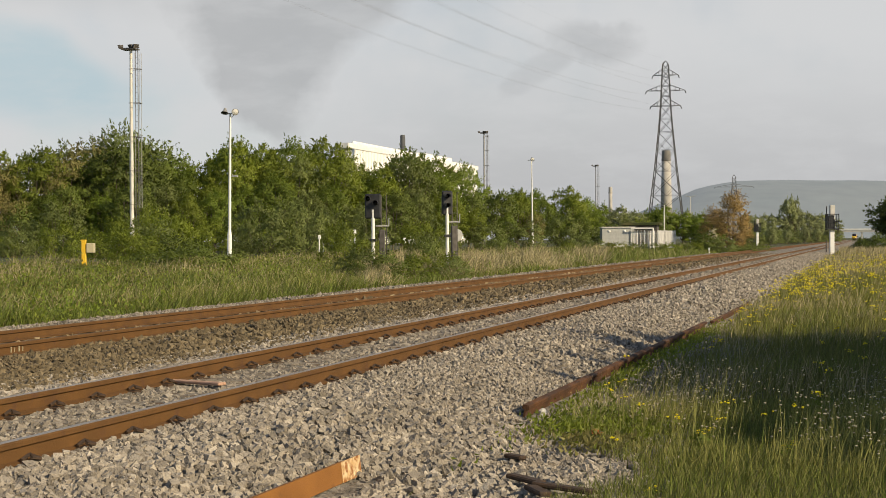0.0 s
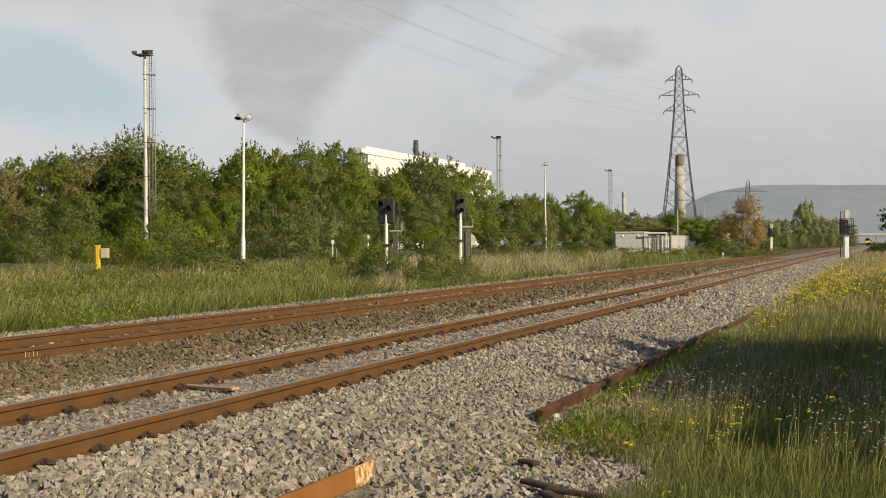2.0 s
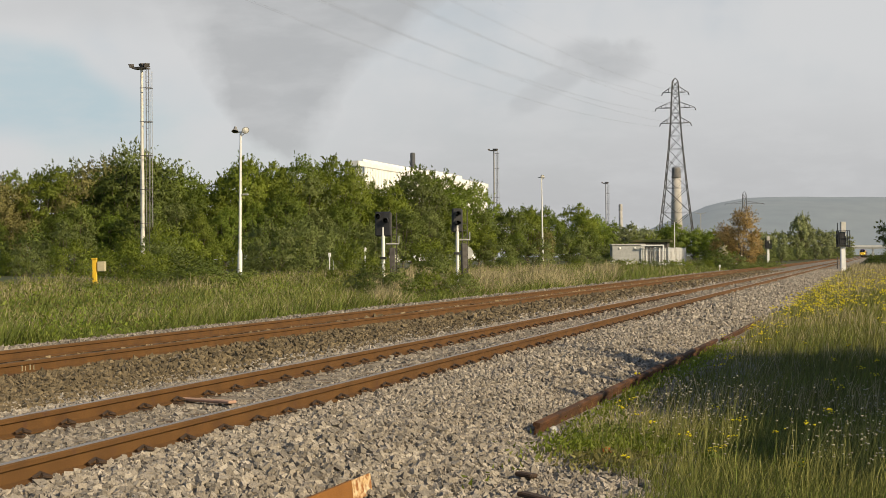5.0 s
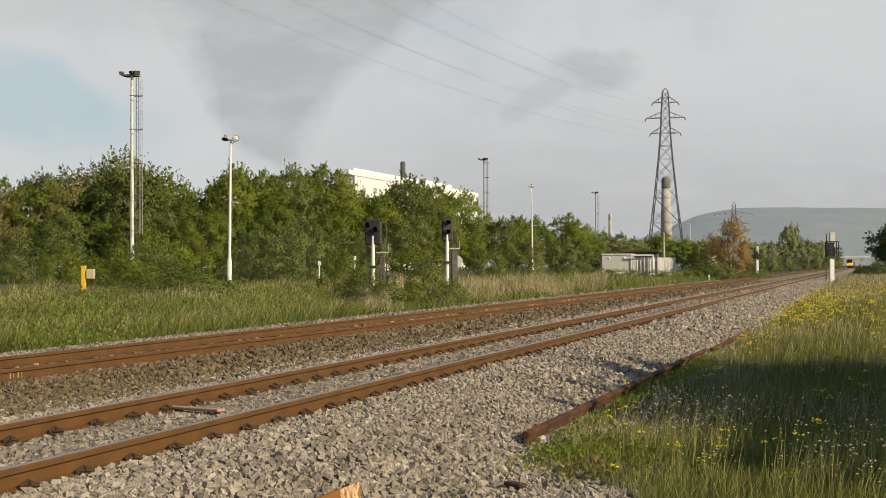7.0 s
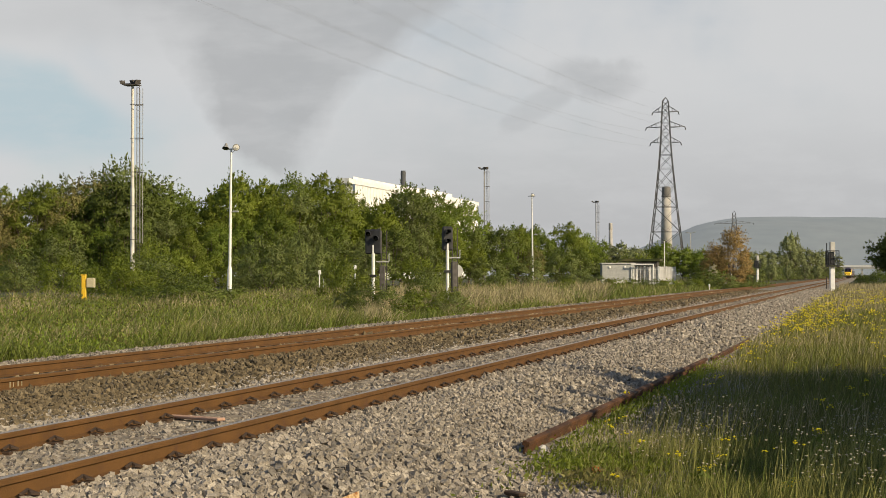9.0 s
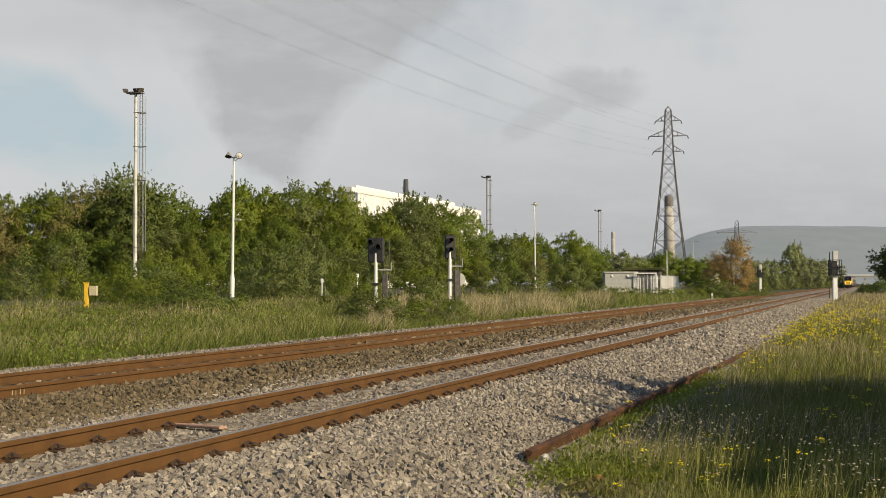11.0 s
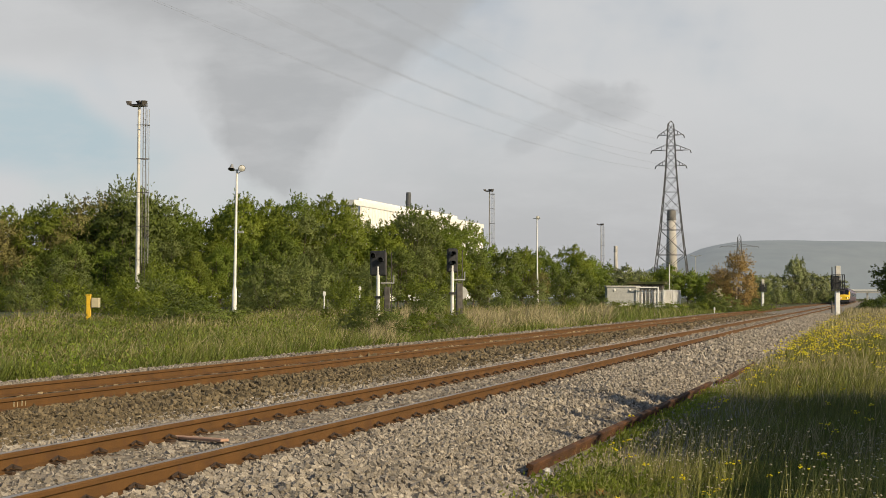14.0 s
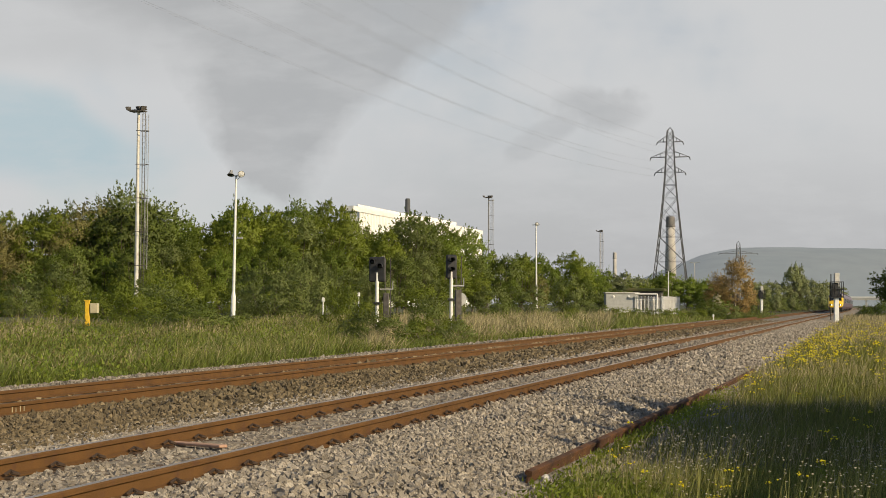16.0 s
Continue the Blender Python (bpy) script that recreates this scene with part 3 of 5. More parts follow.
def light_mast(x, y, h, z, material="mast_paint", s=1.0):
    t = thing("floodlight_mast", pose(x, y, z), "tall flaking white floodlight mast with a caged ladder" if material == "mast_paint" else "tall grey steel floodlight mast with a caged ladder", "lighting mast", "floodlight masts")
    part("column", lathe(B(), [(0.16 * s, 0), (0.15 * s, h * 0.5), (0.13 * s, h * 0.5 + 0.3), (0.105 * s, h)], 12), M[material], t, smooth=False)
    bm = B()
    for a in (0.38, 0.58):
        rod(bm, (a * s, 0, 1.5), (a * s, 0, h), 0.022 * s, n=5)
    z0 = 1.6
    while z0 < h:
        rod(bm, (0.38 * s, 0, z0), (0.58 * s, 0, z0), 0.012 * s, n=4)
        z0 += 0.35
    part("ladder", bm, M["dark_steel"], t, "thin dark ladder")
    bm = B()
    for k in range(-2, 3):
        a = math.pi * 0.5 * k / 2
        rod(bm, (0.52 * s + 0.33 * s * math.cos(a), 0.33 * s * math.sin(a), 3), (0.52 * s + 0.33 * s * math.cos(a), 0.33 * s * math.sin(a), h - 0.2), 0.012 * s, n=4)
    part("ladder_cage", bm, M["galv"], t)
    z0 = 3.2
    while z0 < h:
        bm = B()
        pts = [(0.52 * s + 0.34 * s * math.cos(a), 0.34 * s * math.sin(a), z0) for a in np.linspace(-math.pi / 2, math.pi / 2, 7)]
        pts = [(0.0, -0.34 * s, z0)] + pts + [(0.0, 0.34 * s, z0)]
        for p, q in zip(pts, pts[1:]):
            rod(bm, p, q, 0.03 * s, n=4)
        part("cage_hoop", bm, M["dark_steel"], t)
        z0 += 2.05
    bm = B()
    box(bm, -0.62 * s, -0.35 * s, h - 0.02, 0.55 * s, 0.35 * s, h + 0.04)
    rod(bm, (-0.9 * s, 0, h + 0.1), (0.7 * s, 0, h + 0.1), 0.05 * s, n=6)
    for a in (-0.8, 0.2, 0.65):
        rod(bm, (a * 0.85 * s, 0, h), (a * 0.85 * s, 0, h + 0.32), 0.025 * s, n=5)
    part("head_frame", bm, M["dark_steel"], t, "dark steel lamp platform")
    for a, yw in ((-0.9, 70), (0.1, 150), (0.3, -40), (0.55, -120)):
        bm = B()
        floodlight(bm, (a * 0.85 * s, -0.1, h + 0.22), yw, 30, s * 0.72)
        part("floodlight", bm, M["dark_steel"], t)
    return t


light_mast(-42.4, 72.9, 12.6, ground_z(-42, 73), "mast_paint", 0.8)
light_mast(-50.8, 183.0, 15.9, ground_z(-51, 183), "grey_mast", 0.85)
light_mast(-50.6, 264.6, 15.4, ground_z(-51, 264), "grey_mast", 0.85)


def bell_lamp(bm, c, yaw, tilt):
    m = pose(*c, 0, 0, yaw) @ pose(0, 0, 0, tilt)
    prof = [(0.04, 0.20), (0.075, 0.19), (0.09, 0.08), (0.185, -0.07), (0.205, -0.10), (0.18, -0.10)]
    rings = [[bm.verts.new(m @ Vector((r * math.cos(2 * math.pi * i / 12), r * math.sin(2 * math.pi * i / 12), z))) for i in range(12)] for r, z in prof]
    for a, b in zip(rings, rings[1:]):
        for i in range(12):
            bm.faces.new((a[i], a[(i + 1) % 12], b[(i + 1) % 12], b[i]))
    bm.faces.new(rings[0])
    return m


def lamp_post(x, y, h, z, two=True, lean=0.0):
    t = thing("lamp_post", pose(x, y, z, 0, lean, 0), "white tubular yard lamp post with bell-shaped lamps" if two else "white tubular yard lamp post with one lamp", "lamp post", "yard lamp posts")
    part("base_sleeve", lathe(B(), [(0.13, -0.3), (0.13, 1.35), (0.085, 1.6)], 12), M["white_post"], t)
    part("post", lathe(B(), [(0.085, 1.5), (0.075, h * 0.55), (0.055, h - 0.2), (0.055, h)], 12), M["white_post"], t)
    part("bracket", rod(rod(B(), (-0.38, 0, h + 0.02), (0.38, 0, h + 0.02), 0.035, n=6), (0, 0, h - 0.25), (0.3, 0, h), 0.02, n=5), M["galv"], t)
    for sx, yw, tl in (((-0.36, 12, -24), (0.36, 35, -62)) if two else ((0.1, 30, -55),)):
        bm = B()
        m = bell_lamp(bm, (sx * 0.85, -0.05, h + 0.14), yw, tl)
        lamp = part("lamp_head", bm, M["grey_mast"], t, "grey metal bell-shaped lamp")
        part("lamp_glass", lathe(B(), [(0.175, -0.098), (0.15, -0.108), (0.02, -0.135)], 12), M["white_post" if tl < -40 else "glass"], lamp, "", m)
    bm = rod(B(), (0, 0, h * 0.57), (0.42, 0, h * 0.57 + 0.03), 0.02, n=5)
    box(bm, 0.15, -0.06, h * 0.57 - 0.02, 0.48, 0.06, h * 0.57 + 0.07, 0.01)
    part("side_box", bm, M["galv"], t, "small box on a side arm")
    return t


lamp_post(-33.55, 68.1, 8.05, 0.42, True, 0.75)
lamp_post(-32.0, 133.5, 9.1, 0.35, False, -0.6)

# ---------- signals ----------


def dark_signal(x, y, z, yaw, wide, plate):
    t = thing("colour_light_signal", pose(x, y, z, 0, 0, yaw), "black colour-light signal seen from behind on a white post" if not plate else "black colour-light signal on a white post with a round plate", "railway signal", "signals by the far track")
    part("post", lathe(B(), [(0.072, -0.3), (0.072, 2.0), (0.07, 2.3)], 12), M["white_post"], t, "white tubular post")
    bm = box(B(), -0.10, -0.1, 1.0, 0.10, 0.1, 1.04)
    box(bm, -0.13, -0.13, 0.98, 0.13, 0.13, 1.08, 0.01)
    part("clamp", bm, M["black"], t)
    w = 0.33 if wide else 0.22
    part("backboard", box(B(), -w, -0.06, 1.92, w, 0.10, 2.95, 0.05), M["black"], t, "black rectangular signal backboard")
    part("case", box(B(), -w * 0.75, 0.1, 2.0, w * 0.75, 0.38, 2.7, 0.03), M["black"], t)
    for i in range(2):
        bm = B()
        cx, cz = (-0.2 + 0.32 * i, 2.75 - 0.18 * i) if wide else (-0.02, 2.72 - 0.4 * i)
        n = 10
        ring = [[bm.verts.new((cx + r * math.cos(a), yy, cz + r * math.sin(a))) for a in np.linspace(-0.4, math.pi + 0.4, n)] for r, yy in ((0.12, -0.06), (0.12, -0.36), (0.105, -0.36), (0.105, -0.06))]
        for a, b in zip(ring, ring[1:]):
            for k in range(n - 1):
                bm.faces.new((a[k], a[k + 1], b[k + 1], b[k]))
        h = part("lens_hood", bm, M["black"], t)
        part("lens", lathe(B(), [(0.10, 0), (0.07, 0.02), (0.01, 0.03)], 12), M["glass"], h, "", pose(cx, -0.065, cz, 90))
    bm = B()
    for a in (0.30, 0.52):
        rod(bm, (a, 0.35, -0.2), (a, 0.35, 2.9), 0.022, n=5)
    for k in range(8):
        rod(bm, (0.30, 0.35, 0.2 + 0.3 * k), (0.52, 0.35, 0.2 + 0.3 * k), 0.015, n=4)
    part("ladder", bm, M["dark_steel"], t, "thin dark ladder")
    bm = B()
    for p, q in (((0.1, 0.1, 1.62), (0.62, 0.3, 1.62)), ((0.62, 0.3, 1.62), (0.62, 0.3, 1.95)), ((0.15, 0.3, 1.60), (0.62, 0.3, 1.60))):
        rod(bm, p, q, 0.022, n=5)
    part("platform_rail", bm, M["galv"], t)
    part("equipment_box", box(B(), 0.24, 0.15, -0.3, 0.46, 0.40, 1.45, 0.02), M["dark_steel"], t, "dark narrow equipment box")
    if plate:
        part("round_plate", lathe(B(), [(0.28, 0), (0.28, 0.01), (0.27, 0.02)], 20), M["grey"], t, "pale grey round plate", pose(0.5, 0.42, 1.05, 90))
    return t


dark_signal(-19.38, 52.62, 0.42, 14, True, False)
dark_signal(-17.03, 55.4, 0.60, 30, False, True)


def main_signal(x, y, z, yaw, s=1.0, full=True):
    t = thing("main_line_signal", pose(x, y, z, 0, 0, yaw), "signal with black ladder cage on a thick white post" if full else "small black signal with white post beside far tracks", "railway signal", "main line signals")
    part("post", box(B(), -0.22 * s, -0.18 * s, -0.2 if full else -1.3, 0.22 * s, 0.18 * s, 2.15 * s, 0.04), M["fence"], t, "thick white post")
    part("top_box", box(B(), -0.2 * s, -0.2 * s, 3.62 * s, 0.28 * s, 0.15 * s, 4.6 * s, 0.03), M["concrete"], t, "pale grey box on top")
    part("signal_head", box(B(), -0.38 * s, -0.15 * s, 2.3 * s, 0.22 * s, 0.15 * s, 3.6 * s, 0.04), M["black"], t, "black signal head")
    part("rear_panel", box(B(), -0.18 * s, 0.15 * s, 3.2 * s, 0.35 * s, 0.3 * s, 3.62 * s, 0.02), M["white_post"], t)
    for i in range(2):
        part("head_door", box(B(), -0.2 * s, -0.19 * s, (2.45 + 0.55 * i) * s, 0.16 * s, -0.145 * s, (2.9 + 0.55 * i) * s, 0.02), M["black"], t)
    cage = part("platform", box(B(), -0.52 * s, -0.4 * s, 2.16 * s, 0.62 * s, 0.4 * s, 2.22 * s), M["black"], t, "black platform with guard rails")
    for yy in (-0.35, 0.35):
        for a in (-0.5, 0.4, 0.6):
            part("guard_bar", rod(B(), (a * s, yy * s, 2.2 * s), (a * s, yy * s, 3.75 * s), 0.045 * s, n=5), M["black"], cage)
        for zz in (2.3, 3.0, 3.72):
            part("guard_rail", rod(B(), (-0.5 * s, yy * s, zz * s), (0.6 * s, yy * s, zz * s), 0.036 * s, n=5), M["black"], cage)
    for zz in (2.3, 3.0, 3.72):
        for a in (-0.5, 0.6):
            part("guard_rail", rod(B(), (a * s, -0.35 * s, zz * s), (a * s, 0.35 * s, zz * s), 0.036 * s, n=5), M["black"], cage)
    part("ladder_back", rod(rod(B(), (-0.42 * s, 0.3 * s, 2.2 * s), (-0.42 * s, 0.3 * s, 4.5 * s), 0.05 * s, n=5), (-0.62 * s, -0.3 * s, 0), (-0.62 * s, -0.3 * s, 1.2 * s), 0.06 * s, n=6), M["dark_steel"], t)
    return t


main_signal(-3.05, 138.3, 0.05, 17)
main_signal(-18.47, 250.9, 0.55, 17, 0.95, False)

# ---------- small lineside things ----------


def marker_post(x, y, z):
    t = thing("marker_post", pose(x, y, z, 0, 0, 17), "yellow post carrying a pale square box in rough grass", "marker post")
    part("post", box(B(), -0.085, -0.08, -0.3, 0.085, 0.08, 1.18, 0.02), M["yellow"], t, "yellow painted post")
    part("box", box(B(), 0.12, -0.12, 0.72, 0.42, 0.12, 1.10, 0.02), M["seed"], t, "pale square box")
    part("cap", box(B(), -0.11, -0.1, 1.18, 0.09, 0.1, 1.23, 0.01), M["yellow"], t)


marker_post(-28.65, 45.65, 0.30)


def peg(x, y, z, frame_on, h=0.75):
    t = thing("cable_marker", pose(x, y, z, 0, 0, 15), "short white capped marker peg in the grass", "marker peg", "white marker pegs")
    part("stake", rod(B(), (0, 0, -0.2), (0, 0, h - 0.2), 0.035, n=6), M["white_post"], t)
    part("cap", box(B(), -0.075, -0.06, h - 0.24, 0.075, 0.06, h, 0.02), M["white_post"], t, "white rounded cap")
    if frame_on:
        bm = B()
        for a in (-0.02, 0.2):
            rod(bm, (a, 0.1, -0.2), (a, 0.1, 0.35), 0.015, n=4)
        rod(bm, (-0.02, 0.1, 0.35), (0.2, 0.1, 0.35), 0.015, n=4)
        part("wire_guard", bm, M["galv"], t)


peg(-28.8, 69.59, 1.01, True)
peg(-26.92, 70.17, 1.19, False, 0.85)
peg(-13.6, 126.0, 0.0, False, 0.6)

# ---------- works building and chimneys ----------


def works_building():
    t = thing("works_building", pose(-106.6, 278, 0.6), "long white metal-clad works building behind the trees", "building")

    def block(name, foot, z0, z1, material, label=""):
        bm = B()
        lo, hi = [bm.verts.new((x, y, z0)) for x, y in foot], [bm.verts.new((x, y, z1)) for x, y in foot]
        for i in range(len(foot)):
            bm.faces.new((lo[i], lo[(i + 1) % len(foot)], hi[(i + 1) % len(foot)], hi[i]))
        bm.faces.new(lo[::-1])
        bm.faces.new(hi)
        return part(name, bm, M[material], t, label)

    # skewed plan: the end wall runs back from the corner
    block("wall", [(0, 0), (0, 98.5), (-45, 112), (-40, 60), (-21.0, 42.0)], 0, 20.9, "cladding", "white ribbed metal cladding")
    block("parapet", [(0.25, -0.4), (0.25, 98.9), (-45.3, 112.4), (-40.3, 60), (-21.3, 42.0)], 20.9, 22.0, "cladding")
    block("roof_monitor", [(-0.5, 48), (-0.5, 75), (-8, 75), (-8, 48)], 22.0, 23.0, "cladding", "raised white roof strip")
    block("upper_roof", [(-1.2, 2), (-1.2, 50), (-18, 50), (-18, 40)], 22.0, 22.8, "cladding")
    # open bay: roof runs on over a recessed end wall, its shade coloured grey
    block("bay_roof", [(0.25, -0.42), (-2.6, -0.42), (-2.5, -4.0), (0.2, -4.2)], 20.9, 22.0, "cladding", "white roof edge over the open bay")
    block("bay_wall", [(-0.5, -0.02), (-2.4, -0.02), (-2.3, -3.6), (-0.5, -3.8)], 0, 20.88, "cladding_shade", "recessed end wall with its shade painted in as grey")
    rib = None
    for k in range(98):
        if rib is None:
            o = part("cladding_rib", box(B(), 0, -0.08, 0.2, 0.09, 0.08, 20.8), M["cladding"], t)
            rib = o.data
        else:
            o = new("cladding_rib", rib)
            o.parent = t
        o.matrix_basis = pose(0, 0.6 + k, 0)
    for k in range(6):
        part("louvre", box(B(), 0.05, 8 + k * 15, 12.5, 0.16, 11 + k * 15, 14.5), M["cladding_shade"], t, "grey wall louvre")


works_building()


def chimney(x, y, h, r0, r1, label, body, band):
    t = thing("chimney", pose(x, y, 0), label, "chimney", "works chimneys")
    part("shaft", lathe(B(), [(r0, 0), (r0 + (r1 - r0) * 0.6, h * 0.6), (r1, h * 0.9)], 20), M[body], t, smooth=True)
    part("crown", lathe(B(), [(r1 * 1.03, h * 0.9), (r1 * 1.06, h * 0.905), (r1 * 1.05, h * 0.985), (r1 * 0.9, h)], 20), M[band], t, "dark sooty chimney crown")
    part("walkway", lathe(B(), [(r1 * 1.12, h * 0.885), (r1 * 1.2, h * 0.89), (r1 * 1.2, h * 0.90), (r1 * 1.12, h * 0.901)], 20), M[band], t)


chimney(-111.6, 803.7, 53.6, 3.9, 2.5, "tall buff concrete chimney with a dark crown", "stack", "stack_cap")
chimney(-160.9, 892.7, 36, 1.5, 1.2, "slim grey distant chimney", "stack", "stack")
chimney(-113.7, 331.2, 28.6, 0.75, 0.62, "short dark steel chimney above the works roof", "stack_dark", "stack_dark")

# ---------- pylons and overhead line ----------


def lattice(levels, arms, name_label, x, y, yaw, k, rise, peak):
    """levels: height and half width; arms: height and reach."""
    t = thing("pylon", pose(x, y, 0.0, 0, 0, yaw), name_label, "electricity pylon", "electricity pylons")
    legs = [B() for _ in range(4)]
    corners = ((-1, -1), (1, -1), (1, 1), (-1, 1))
    for bm, (a, b) in zip(legs, corners):
        q = 0.11 * k
        rings = [[bm.verts.new((a * w + c * q, b * w + d * q, z)) for c, d in corners] for z, w in levels]
        for lo, hi in zip(rings, rings[1:]):
            for i in range(4):
                bm.faces.new((lo[i], lo[(i + 1) % 4], hi[(i + 1) % 4], hi[i]))
        bm.faces.new(rings[0][::-1])
        bm.faces.new(rings[-1])
    for bm in legs:
        part("leg", bm, M["pylon"], t)
    for i in range(4):
        bm = B()
        (ax, ay), (bx, by) = corners[i], corners[(i + 1) % 4]
        for j, ((z0, w0), (z1, w1)) in enumerate(zip(levels, levels[1:])):
            rod(bm, (ax * w0, ay * w0, z0), (bx * w1, by * w1, z1), 0.07 * k, n=4)
            rod(bm, (bx * w0, by * w0, z0), (ax * w1, ay * w1, z1), 0.07 * k, n=4)
            rod(bm, (ax * w0, ay * w0, z0), (bx * w0, by * w0, z0), 0.06 * k, n=4)
            if w0 > 1.9:                                   # secondary bracing in the wide lower panels
                zm, wm = (z0 + z1) / 2, (w0 + w1) / 2
                rod(bm, (ax * wm, ay * wm, zm), ((ax + bx) / 2 * w0, (ay + by) / 2 * w0, z0), 0.045 * k, n=4)
                rod(bm, (bx * wm, by * wm, zm), ((ax + bx) / 2 * w0, (ay + by) / 2 * w0, z0), 0.045 * k, n=4)
        part("bracing", bm, M["pylon"], t)
    for z, reach, w in arms:
        for sx in (-1, 1):
            bm = B()
            for sy in (-1, 1):
                rod(bm, (sx * w, sy * w, z), (sx * reach, 0, z), 0.08 * k, n=4)
                rod(bm, (sx * w, sy * w, z + rise), (sx * reach, 0, z), 0.06 * k, n=4)
                for q in (0.35, 0.65):
                    rod(bm, (sx * (w + (reach - w) * q), sy * w * (1 - q), z), (sx * (w + (reach - w) * q), sy * w * (1 - q), z + rise * (1 - q)), 0.05 * k, n=4)
            arm = part("cross_arm", bm, M["pylon"], t)
            part("insulator", rod(B(), (sx * reach, 0, z), (sx * (reach + 0.22), 0, z - 0.75 * k), 0.12 * k, n=6), M["stack_dark"], arm, "dark insulator string")
    top = levels[-1]
    bm = B()
    for a, b in corners:
        rod(bm, (a * top[1], b * top[1], top[0]), (0, 0, top[0] + peak), 0.09 * k, n=4)
    part("peak", bm, M["pylon"], t)
    return t


LV = [(0.2, 4.4), (5.5, 3.7), (11, 3.05), (16.5, 2.4), (21, 1.95), (25, 1.55), (28, 1.3), (30.8, 1.1), (33, 0.98), (35.2, 0.9), (37.2, 0.78), (38.6, 0.70), (40.0, 0.62)]
ARMS = [(30.8, 3.25, 1.1), (34.2, 4.2, 0.93), (37.6, 2.75, 0.77)]
pylon = lattice(LV, ARMS, "tall grey steel lattice pylon with three pairs of arms", -41.85, 301.0, 4, 0.9, 1.25, 0.8)
lattice([(0.2, 6), (10, 5), (20, 3.6), (28, 2.3), (33, 1.5), (36, 1.3), (39, 1.2), (42, 1.1)], [(29.2, 9, 2.2), (35.6, 12.5, 1.4)], "distant grey lattice pylon with wide arms", -82.4, 916, 10, 1.25, 1.7, 1.8)


def cables():
    """Six bundled conductors and the earth wire of one span that passes over beside the tracks."""
    t = thing("overhead_line", pose(0, 0, 0), "thin grey power cables sagging from a pylon", "power cable")
    for z, reach, w in ARMS + [(41.2, 0, 0)]:
        for sx in ((-1, 1) if reach else (0,)):
            for twin in ((-0.2, 0.2) if reach else (0,)):
                bm = B()
                a = Vector((-41.85 + sx * (reach + 0.22) + twin, 301.0, z - (0.75 if reach else 0)))
                b = a + Vector((-18.0, -250.0, 0))
                pts = [a.lerp(b, s) - Vector((0, 0, 4 * 4.0 * s * (1 - s))) for s in np.linspace(0, 1, 40)]
                for p, q in zip(pts, pts[1:]):
                    rod(bm, p, q, 0.0065 if reach else 0.004, n=4)
                part("cable", bm, M["wire"], t)


cables()

# ---------- fenced compound ----------


